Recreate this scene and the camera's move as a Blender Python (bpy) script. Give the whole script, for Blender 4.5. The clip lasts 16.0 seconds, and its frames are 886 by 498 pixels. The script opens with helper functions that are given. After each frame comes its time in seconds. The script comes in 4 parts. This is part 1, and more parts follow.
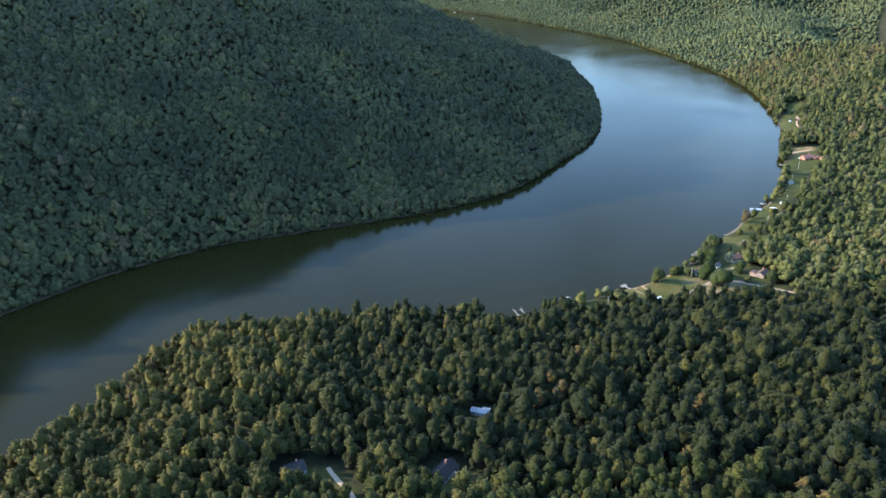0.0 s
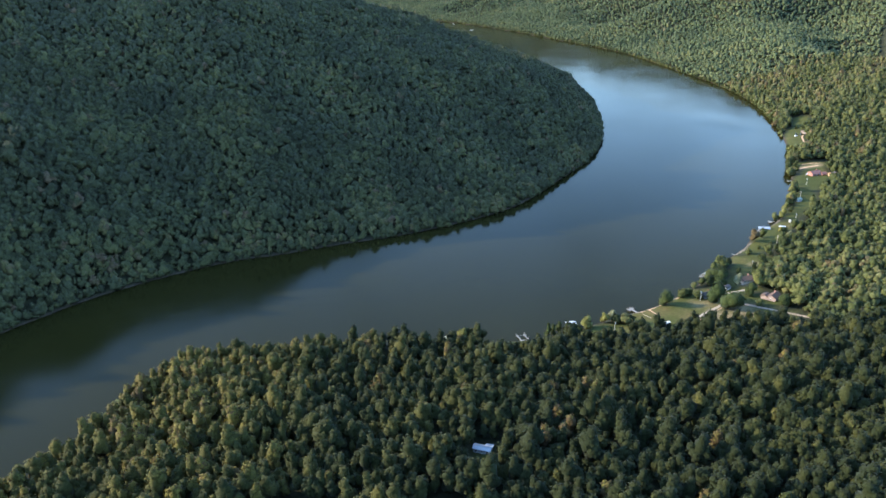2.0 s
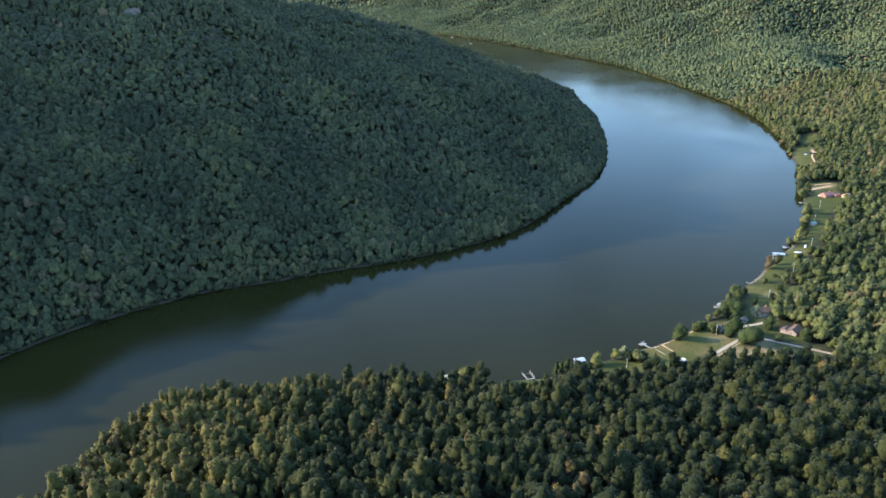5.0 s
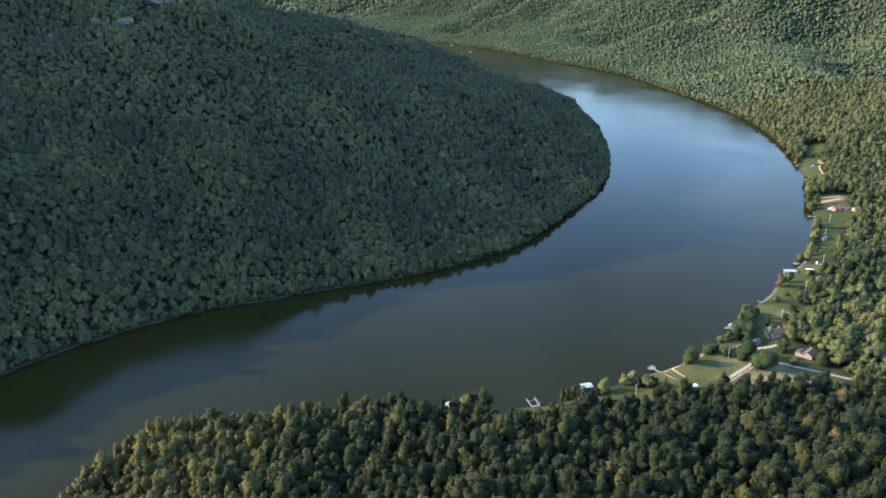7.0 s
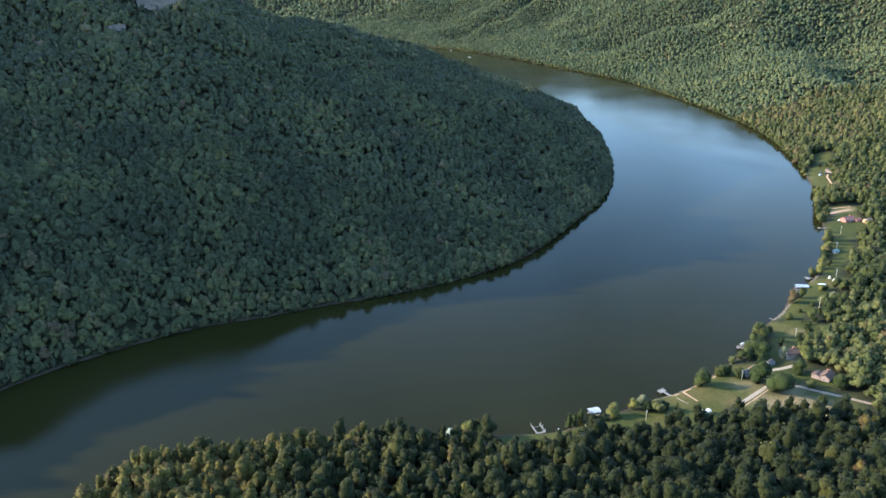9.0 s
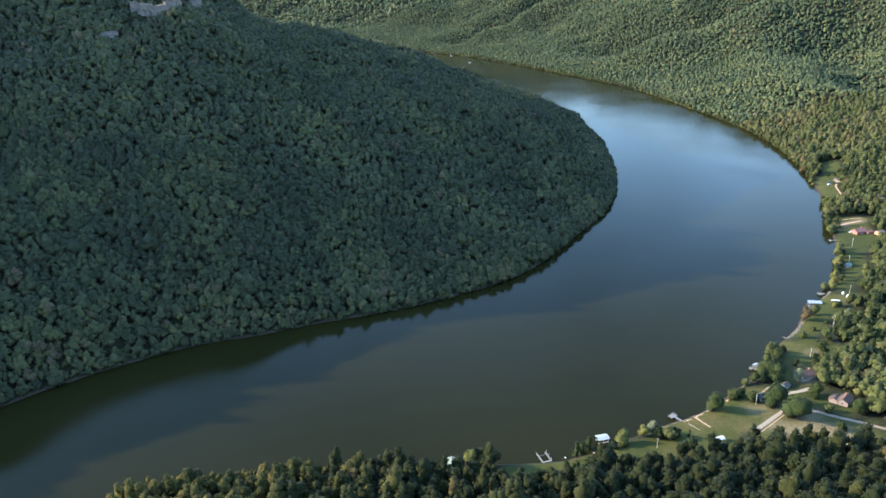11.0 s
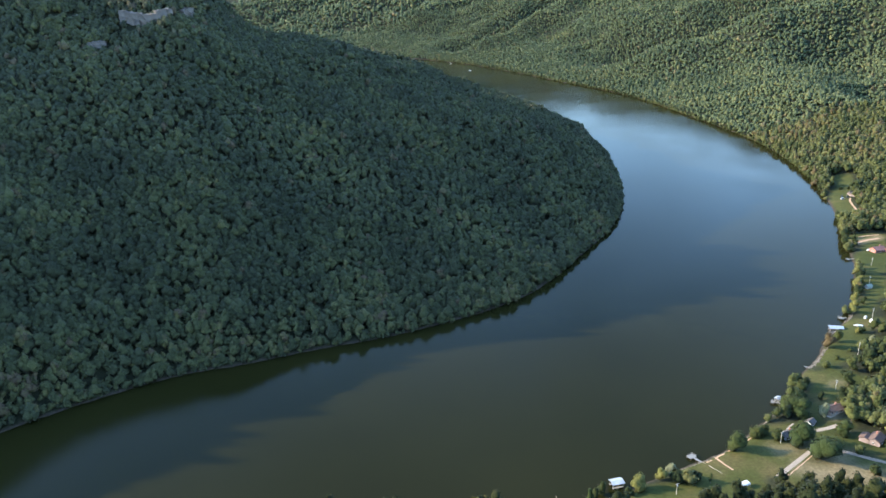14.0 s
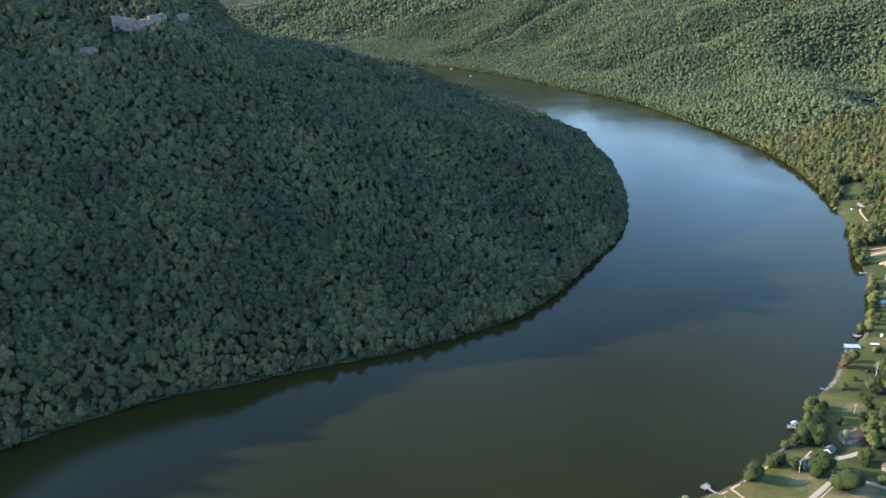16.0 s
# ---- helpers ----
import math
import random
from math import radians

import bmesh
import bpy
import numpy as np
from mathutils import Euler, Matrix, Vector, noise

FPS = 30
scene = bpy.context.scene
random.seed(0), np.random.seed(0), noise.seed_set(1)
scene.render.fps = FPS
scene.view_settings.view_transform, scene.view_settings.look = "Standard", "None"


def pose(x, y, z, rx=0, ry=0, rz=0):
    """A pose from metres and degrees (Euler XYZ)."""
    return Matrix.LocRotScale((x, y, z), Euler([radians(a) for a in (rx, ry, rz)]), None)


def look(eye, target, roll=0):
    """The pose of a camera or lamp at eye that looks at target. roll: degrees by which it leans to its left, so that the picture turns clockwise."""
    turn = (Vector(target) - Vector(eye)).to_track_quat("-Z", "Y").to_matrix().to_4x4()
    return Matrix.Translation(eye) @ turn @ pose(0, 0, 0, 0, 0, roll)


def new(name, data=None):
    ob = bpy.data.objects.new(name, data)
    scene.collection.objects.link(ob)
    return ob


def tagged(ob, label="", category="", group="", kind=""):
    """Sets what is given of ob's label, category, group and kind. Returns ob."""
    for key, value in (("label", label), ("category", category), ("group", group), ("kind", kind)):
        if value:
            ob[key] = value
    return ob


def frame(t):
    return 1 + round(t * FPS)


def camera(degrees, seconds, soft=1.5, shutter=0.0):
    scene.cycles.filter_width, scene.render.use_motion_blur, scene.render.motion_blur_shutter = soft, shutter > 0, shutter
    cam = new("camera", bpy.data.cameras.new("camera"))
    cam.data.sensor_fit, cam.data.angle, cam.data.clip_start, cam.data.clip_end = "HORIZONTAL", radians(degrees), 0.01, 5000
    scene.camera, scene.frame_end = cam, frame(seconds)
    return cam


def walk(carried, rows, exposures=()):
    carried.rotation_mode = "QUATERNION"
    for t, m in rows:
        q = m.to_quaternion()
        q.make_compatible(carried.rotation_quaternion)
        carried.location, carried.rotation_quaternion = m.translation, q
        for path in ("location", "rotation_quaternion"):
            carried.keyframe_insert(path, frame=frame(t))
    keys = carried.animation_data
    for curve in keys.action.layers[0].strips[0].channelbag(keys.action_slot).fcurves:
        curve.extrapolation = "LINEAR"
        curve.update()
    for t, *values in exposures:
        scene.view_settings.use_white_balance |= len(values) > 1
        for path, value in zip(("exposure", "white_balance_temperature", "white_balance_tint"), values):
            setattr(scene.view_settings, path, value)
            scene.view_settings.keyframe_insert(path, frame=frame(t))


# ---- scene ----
cam = camera(62.3, 16.0, soft=1.55)
PATH = [
    (0, (1.23, -0.83, 253.51), (2.88, 90.87, 213.66), -1.6),
    (0.5, (1.12, 4.62, 253.53), (2.87, 96.47, 214.03), -1.6),
    (1, (1.04, 10.06, 253.57), (2.84, 102.06, 214.32), -1.6),
    (1.5, (0.94, 15.53, 253.64), (2.74, 107.63, 214.69), -1.6),
    (2, (0.78, 21.02, 253.72), (2.68, 113.26, 215.08), -1.5),
    (2.5, (0.58, 26.54, 253.82), (2.53, 118.84, 215.42), -1.5),
    (3, (0.42, 32.12, 253.95), (2.47, 124.52, 215.80), -1.4),
    (3.5, (0.29, 37.75, 254.06), (2.39, 130.25, 216.16), -1.4),
    (4, (0.18, 43.35, 254.20), (2.33, 135.95, 216.55), -1.4),
    (6.5, (-0.09, 70.95, 255.64), (2.21, 163.95, 218.99), -1.4),
    (7, (-0.11, 76.59, 255.77), (2.24, 169.69, 219.32), -1.4),
    (7.5, (-0.18, 82.27, 255.89), (2.22, 175.42, 219.59), -1.3),
    (8, (-0.28, 87.92, 255.99), (2.17, 181.12, 219.84), -1.4),
    (8.5, (-0.35, 93.49, 256.10), (2.15, 186.74, 220.04), -1.3),
    (9, (-0.35, 98.95, 256.21), (2.15, 192.25, 220.31), -1.4),
    (11.5, (-0.19, 126.10, 257.71), (2.36, 219.60, 222.41), -1.4),
    (12, (-0.17, 131.56, 257.86), (2.38, 225.16, 222.66), -1.4),
    (12.5, (-0.11, 137.09, 257.99), (2.49, 230.75, 222.94), -1.3),
    (13, (-0.11, 142.64, 258.14), (2.49, 236.34, 223.24), -1.4),
    (13.5, (-0.16, 148.11, 258.28), (2.49, 241.86, 223.48), -1.4),
    (14, (-0.19, 153.52, 258.43), (2.46, 247.27, 223.78), -1.4),
    (14.5, (-0.17, 158.97, 258.56), (2.44, 252.82, 224.06), -1.4),
    (15, (-0.12, 164.36, 258.69), (2.53, 258.26, 224.33), -1.3),
    (15.5, (-0.12, 169.81, 258.77), (2.53, 263.76, 224.57), -1.4),
    (16, (-0.17, 175.27, 258.83), (2.53, 269.22, 224.73), -1.3),
]
walk(cam, [(t, look(eye, target, roll)) for t, eye, target, roll in PATH],
     exposures=[(0.0, 2.62, 5800, 10), (16.0, 2.62, 5800, 10)])

# ---------------------------------------------------------------- light
SUN_AZ = (-0.985, 0.17)      # where the sun stands, seen from above
SUN_EL = 21.5

world = bpy.data.worlds.new("sky")
scene.world = world
world.use_nodes = True
wn = world.node_tree.nodes
sky = wn.new("ShaderNodeTexSky")
sky.sky_type = "NISHITA"
sky.sun_disc = False
sky.sun_elevation = radians(SUN_EL)
sky.sun_rotation = math.atan2(SUN_AZ[0], SUN_AZ[1])
sky.air_density, sky.dust_density, sky.ozone_density = 1.2, 0.6, 3.0
wn["Background"].inputs["Strength"].default_value = 0.15
# thin broken cloud over the whole sky
cloud_at, cloud, veil, cloudy = wn.new("ShaderNodeTexCoord"), wn.new("ShaderNodeTexNoise"), wn.new("ShaderNodeMapRange"), wn.new("ShaderNodeMix")
cloud.inputs["Scale"].default_value, cloud.inputs["Detail"].default_value, cloud.inputs["Distortion"].default_value = 3.2, 5.0, 0.6
veil.inputs["From Min"].default_value, veil.inputs["From Max"].default_value = 0.4, 0.66
veil.inputs["To Min"].default_value, veil.inputs["To Max"].default_value = 0.90, 1.16
cloudy.data_type, cloudy.blend_type = "RGBA", "MULTIPLY"
cloudy.inputs[0].default_value = 1.0
for a, b in ((cloud_at.outputs["Generated"], cloud.inputs["Vector"]), (cloud.outputs["Fac"], veil.inputs[0]), (sky.outputs[0], cloudy.inputs[6]),
             (veil.outputs[0], cloudy.inputs[7]), (cloudy.outputs[2], wn["Background"].inputs["Color"])):
    world.node_tree.links.new(a, b)

sun_data = bpy.data.lights.new("sun", "SUN")
sun_data.energy, sun_data.angle, sun_data.color = 2.5, radians(0.4), (1.0, 0.82, 0.54)
sun = new("sun", sun_data)
sun_dir = Vector((SUN_AZ[0], SUN_AZ[1], math.tan(radians(SUN_EL)) * math.hypot(*SUN_AZ))).normalized()
sun.matrix_world = look((0, 0, 900), Vector((0, 0, 900)) - sun_dir)


# ---------------------------------------------------------------- materials
def material(name, rough=0.8, spec=0.3):
    m = bpy.data.materials.new(name)
    m.use_nodes = True
    b = m.node_tree.nodes["Principled BSDF"]
    b.inputs["Roughness"].default_value = rough
    b.inputs["Specular IOR Level"].default_value = spec
    return m, m.node_tree.nodes, m.node_tree.links, b


def ramp(nodes, stops, fac=None, links=None):
    r = nodes.new("ShaderNodeValToRGB")
    while len(r.color_ramp.elements) < len(stops):
        r.color_ramp.elements.new(0.5)
    for e, (p, c) in zip(r.color_ramp.elements, stops):
        e.position, e.color = p, (*c, 1)
    if fac is not None:
        links.new(fac, r.inputs[0])
    return r


def noise_node(nodes, links, scale, detail=4.0, rough=0.55, coords="Object"):
    c = nodes.new("ShaderNodeTexCoord")
    n = nodes.new("ShaderNodeTexNoise")
    n.inputs["Scale"].default_value, n.inputs["Detail"].default_value, n.inputs["Roughness"].default_value = scale, detail, rough
    links.new(c.outputs[coords], n.inputs["Vector"])
    return n


def plain(name, colour, rough=0.7, scale=1.5, vary=0.25, metal=0.0, bump=0.0, spec=0.3):
    """A surface of one colour with stains at two scales."""
    m, nodes, links, b = material(name, rough, spec)
    n1, n2 = noise_node(nodes, links, scale), noise_node(nodes, links, scale * 9)
    mix = nodes.new("ShaderNodeMath")
    mix.operation = "MULTIPLY_ADD"
    mix.inputs[1].default_value = 0.35
    links.new(n2.outputs["Fac"], mix.inputs[0])
    links.new(n1.outputs["Fac"], mix.inputs[2])
    lo, hi = [c * (1 - vary) for c in colour], [min(1, c * (1 + vary)) for c in colour]
    r = ramp(nodes, [(0.4, lo), (0.95, hi)], mix.outputs[0], links)
    links.new(r.outputs[0], b.inputs["Base Color"])
    b.inputs["Metallic"].default_value = metal
    if bump:
        bp = nodes.new("ShaderNodeBump")
        bp.inputs["Strength"].default_value, bp.inputs["Distance"].default_value = bump, 0.1
        links.new(n2.outputs["Fac"], bp.inputs["Height"])
        links.new(bp.outputs[0], b.inputs["Normal"])
    return m


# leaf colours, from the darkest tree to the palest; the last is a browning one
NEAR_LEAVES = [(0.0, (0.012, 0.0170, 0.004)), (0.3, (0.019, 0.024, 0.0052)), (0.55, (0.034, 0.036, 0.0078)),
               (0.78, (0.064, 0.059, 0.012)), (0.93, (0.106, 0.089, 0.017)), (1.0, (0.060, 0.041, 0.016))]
NEAR_ROW = [(0.0, (0.015, 0.022, 0.0045)), (0.4, (0.025, 0.033, 0.006)), (0.8, (0.046, 0.049, 0.010)), (1.0, (0.064, 0.056, 0.014))]
# paler and greyer than the near leaves, with haze painted into the colour
SLOPE_HAZED_LEAVES = [(0.0, (0.033, 0.038, 0.019)), (0.3, (0.042, 0.047, 0.022)), (0.55, (0.055, 0.061, 0.026)),
                (0.78, (0.075, 0.079, 0.030)), (0.93, (0.106, 0.100, 0.036)), (1.0, (0.088, 0.066, 0.038))]
VALLEY_LEAVES = [(0.0, (0.017, 0.025, 0.007)), (0.3, (0.029, 0.038, 0.010)), (0.55, (0.050, 0.058, 0.015)),
                 (0.78, (0.077, 0.084, 0.026)), (0.93, (0.108, 0.104, 0.034)), (1.0, (0.084, 0.062, 0.028))]
# palest palette: the haze of distance is put into these leaf colours
HILL_HAZED_LEAVES = [(0.0, (0.045, 0.061, 0.028)), (0.3, (0.058, 0.076, 0.033)), (0.55, (0.074, 0.091, 0.037)),
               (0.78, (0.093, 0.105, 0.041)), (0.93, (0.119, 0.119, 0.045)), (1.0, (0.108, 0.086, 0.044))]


def foliage(name, leaves, per_object=False):
    m, nodes, links, b = material(name, 0.85, 0.12)
    if per_object:
        src = nodes.new("ShaderNodeObjectInfo").outputs["Random"]
    else:
        a = nodes.new("ShaderNodeAttribute")
        a.attribute_name = "tint"
        src = a.outputs["Fac"]
    r = ramp(nodes, leaves, src, links)
    n = noise_node(nodes, links, 1.5, 4.0, 0.65)
    hsv = nodes.new("ShaderNodeHueSaturation")
    mr = nodes.new("ShaderNodeMapRange")
    mr.inputs["From Min"].default_value, mr.inputs["From Max"].default_value = 0.3, 0.7
    mr.inputs["To Min"].default_value, mr.inputs["To Max"].default_value = 0.52, 1.42
    links.new(n.outputs["Fac"], mr.inputs[0])
    links.new(mr.outputs[0], hsv.inputs["Value"])
    links.new(r.outputs[0], hsv.inputs["Color"])
    links.new(hsv.outputs[0], b.inputs["Base Color"])
    b.inputs["Sheen Weight"].default_value, b.inputs["Sheen Roughness"].default_value = 0.04, 0.6
    b.inputs["Sheen Tint"].default_value = (0.88, 0.95, 1.0, 1)
    clump = noise_node(nodes, links, 1.1, 2.0)
    bp = nodes.new("ShaderNodeBump")
    bp.inputs["Strength"].default_value, bp.inputs["Distance"].default_value = 0.8, 0.5
    links.new(clump.outputs["Fac"], bp.inputs["Height"])
    links.new(bp.outputs[0], b.inputs["Normal"])
    tr = nodes.new("ShaderNodeBsdfTranslucent")
    links.new(hsv.outputs[0], tr.inputs["Color"])
    mx = nodes.new("ShaderNodeMixShader")
    mx.inputs[0].default_value = 0.22
    links.new(b.outputs[0], mx.inputs[1])
    links.new(tr.outputs[0], mx.inputs[2])
    links.new(mx.outputs[0], nodes["Material Output"].inputs["Surface"])
    return m


M_OAK = foliage("near_wood_leaves", NEAR_LEAVES)
M_SLOPE = foliage("mountain_leaves_hazed", SLOPE_HAZED_LEAVES)
M_VALLEY = foliage("valley_wood_leaves", VALLEY_LEAVES)
M_HILL = foliage("far_hill_leaves_hazed", HILL_HAZED_LEAVES)
M_LEAVES = foliage("tree_leaves", VALLEY_LEAVES, True)
M_NEAR = foliage("near_tree_leaves", NEAR_ROW, True)
M_BARK = plain("bark", (0.09, 0.07, 0.05), 0.9, 2.0, 0.35)


def ground_material():
    m, nodes, links, b = material("ground_cover", 0.95, 0.1)
    big, fine = noise_node(nodes, links, 0.03, 5.0), noise_node(nodes, links, 0.6, 5.0)
    floor_c = ramp(nodes, [(0.3, (0.012, 0.015, 0.008)), (0.7, (0.030, 0.031, 0.017))], fine.outputs["Fac"], links)
    g1 = ramp(nodes, [(0.35, (0.039, 0.046, 0.0115)), (0.55, (0.055, 0.057, 0.015)), (0.75, (0.100, 0.076, 0.030))], big.outputs["Fac"], links)
    g2 = ramp(nodes, [(0.25, (0.7, 0.7, 0.7)), (0.75, (1.15, 1.15, 1.15))], fine.outputs["Fac"], links)
    mul = nodes.new("ShaderNodeMix")
    mul.data_type, mul.blend_type = "RGBA", "MULTIPLY"
    mul.inputs[0].default_value = 1.0
    links.new(g1.outputs[0], mul.inputs[6])
    links.new(g2.outputs[0], mul.inputs[7])
    at = nodes.new("ShaderNodeAttribute")
    at.attribute_name = "lawn"
    mx = nodes.new("ShaderNodeMix")
    mx.data_type = "RGBA"
    links.new(at.outputs["Fac"], mx.inputs[0])
    links.new(floor_c.outputs[0], mx.inputs[6])
    links.new(mul.outputs[2], mx.inputs[7])
    dry_at = nodes.new("ShaderNodeAttribute")
    dry_at.attribute_name = "dry"
    dry = ramp(nodes, [(0.3, (0.125, 0.098, 0.050)), (0.7, (0.215, 0.165, 0.095))], fine.outputs["Fac"], links)
    mx1 = nodes.new("ShaderNodeMix")
    mx1.data_type = "RGBA"
    links.new(dry_at.outputs["Fac"], mx1.inputs[0])
    links.new(mx.outputs[2], mx1.inputs[6])
    links.new(dry.outputs[0], mx1.inputs[7])
    # bare earth along the water's edge
    geo = nodes.new("ShaderNodeNewGeometry")
    sep = nodes.new("ShaderNodeSeparateXYZ")
    links.new(geo.outputs["Position"], sep.inputs[0])
    edge = nodes.new("ShaderNodeMapRange")
    edge.inputs["From Min"].default_value, edge.inputs["From Max"].default_value = 0.6, 1.3
    edge.inputs["To Min"].default_value, edge.inputs["To Max"].default_value = 1.0, 0.0
    links.new(sep.outputs["Z"], edge.inputs[0])
    mud = ramp(nodes, [(0.3, (0.022, 0.018, 0.013)), (0.7, (0.060, 0.046, 0.033))], fine.outputs["Fac"], links)
    mx2 = nodes.new("ShaderNodeMix")
    mx2.data_type = "RGBA"
    links.new(edge.outputs[0], mx2.inputs[0])
    links.new(mx1.outputs[2], mx2.inputs[6])
    links.new(mud.outputs[0], mx2.inputs[7])
    links.new(mx2.outputs[2], b.inputs["Base Color"])
    bp = nodes.new("ShaderNodeBump")
    bp.inputs["Strength"].default_value, bp.inputs["Distance"].default_value = 0.5, 0.3
    links.new(fine.outputs["Fac"], bp.inputs["Height"])
    links.new(bp.outputs[0], b.inputs["Normal"])
    return m


def water_material():
    m, nodes, links, b = material("river_water", 0.06, 0.07)
    b.inputs["IOR"].default_value = 1.33
    big = noise_node(nodes, links, 0.006, 3.0)
    r = ramp(nodes, [(0.3, (0.0105, 0.0108, 0.0029)), (0.7, (0.0142, 0.0140, 0.0038))], big.outputs["Fac"], links)
    links.new(r.outputs[0], b.inputs["Base Color"])
    patch = noise_node(nodes, links, 0.012, 3.0)
    rr = nodes.new("ShaderNodeMapRange")
    rr.inputs["From Min"].default_value, rr.inputs["From Max"].default_value = 0.35, 0.65
    rr.inputs["To Min"].default_value, rr.inputs["To Max"].default_value = 0.07, 0.14
    links.new(patch.outputs["Fac"], rr.inputs[0])
    links.new(rr.outputs[0], b.inputs["Roughness"])
    rip = noise_node(nodes, links, 0.9, 3.0)
    bp = nodes.new("ShaderNodeBump")
    bp.inputs["Strength"].default_value, bp.inputs["Distance"].default_value = 0.10, 0.2
    links.new(rip.outputs["Fac"], bp.inputs["Height"])
    links.new(bp.outputs[0], b.inputs["Normal"])
    return m


M_GROUND, M_WATER = ground_material(), water_material()


# ---------------------------------------------------------------- the lie of the land
def curve_through(points, step=12.0):
    """A smooth line through a few bank points (Catmull-Rom)."""
    p = np.array(points, float)
    p = np.vstack([2 * p[0] - p[1], p, 2 * p[-1] - p[-2]])
    out = []
    for a, b, c, d in zip(p[:-3], p[1:-2], p[2:-1], p[3:]):
        n = max(2, int(np.linalg.norm(c - b) / step))
        for k in range(n):
            t = k / n
            out.append(0.5 * (2 * b + (c - a) * t + (2 * a - 5 * b + 4 * c - d) * t * t + (3 * b - a - 3 * c + d) * t ** 3))
    out.append(p[-2])
    return np.array(out)


BANK_IN = curve_through([(-1000, -500), (-640, 120), (-430, 370), (-320, 488), (-262, 556), (-184, 610), (-132, 627), (-82, 646), (-25, 664),
                         (32, 692), (72, 718), (110, 757), (160, 832), (202, 898), (236, 980), (258, 1070), (272, 1160), (281, 1250), (268, 1350),
                         (214, 1450), (110, 1560), (-60, 1700), (-460, 2060), (-1200, 2600), (-2600, 3300)])
BANK_OUT = curve_through([(-760, -800), (-440, -120), (-310, 170), (-238, 296), (-196, 358), (-180, 412), (-154, 443), (-92, 452), (-24, 456), (28, 458),
                          (64, 458), (88, 463), (125, 481.5), (163, 498.5), (185.5, 513.5), (222.5, 546), (246, 576), (273, 600), (297, 630),
                          (343, 676), (378, 735), (402, 779), (426, 838), (449, 885), (486, 986), (516, 1090), (536, 1210), (540, 1340), (520, 1520), (476, 1800),
                          (382, 2040), (263, 2330), (90, 2640), (-260, 2990), (-900, 3420), (-2600, 4200)])


def distance(q, line):
    a, b = line[:-1], line[1:]
    out = np.full(len(q), 1e9)
    ab = b - a
    l2 = (ab ** 2).sum(1)
    for s in range(0, len(q), 4000):
        w = q[s:s + 4000, None, :] - a[None]
        t = np.clip((w * ab).sum(2) / l2, 0, 1)
        out[s:s + 4000] = np.sqrt(((w - t[..., None] * ab) ** 2).sum(2).min(1))
    return out


def inside(q, poly):
    x, y = q[:, 0], q[:, 1]
    hit = np.zeros(len(q), bool)
    for (x1, y1), (x2, y2) in zip(poly, np.roll(poly, -1, 0)):
        if y1 != y2:
            hit ^= ((y1 > y) != (y2 > y)) & (x < (x2 - x1) * (y - y1) / (y2 - y1) + x1)
    return hit


IN_LAND = np.vstack([BANK_IN, [(-6000, 3300), (-6000, -500)]])
WATER_AREA = np.vstack([BANK_IN, BANK_OUT[::-1]])


def wave_noise(q, size, seed, octaves=4):
    """Smooth random relief, about -1 to 1, of the given size in metres."""
    rng = np.random.default_rng(seed)
    out, amp, tot = np.zeros(len(q)), 1.0, 0.0
    for o in range(octaves):
        for k in range(4):
            th, ph = rng.uniform(0, 2 * np.pi), rng.uniform(0, 2 * np.pi)
            f = 2 * np.pi / (size / 2 ** o) * rng.uniform(0.75, 1.3)
            out += amp * 0.5 * np.sin(f * (q[:, 0] * np.cos(th) + q[:, 1] * np.sin(th)) + ph + 1.3 * np.sin(0.37 * f * (q[:, 0] * np.sin(th) - q[:, 1] * np.cos(th)) + 2 * ph))
        tot += amp
        amp *= 0.5
    return out / tot


def smooth(v, a, b):
    t = np.clip((v - a) / (b - a), 0, 1)
    return t * t * (3 - 2 * t)


def profile(d, steps):
    return np.interp(d, [s[0] for s in steps], [s[1] for s in steps])


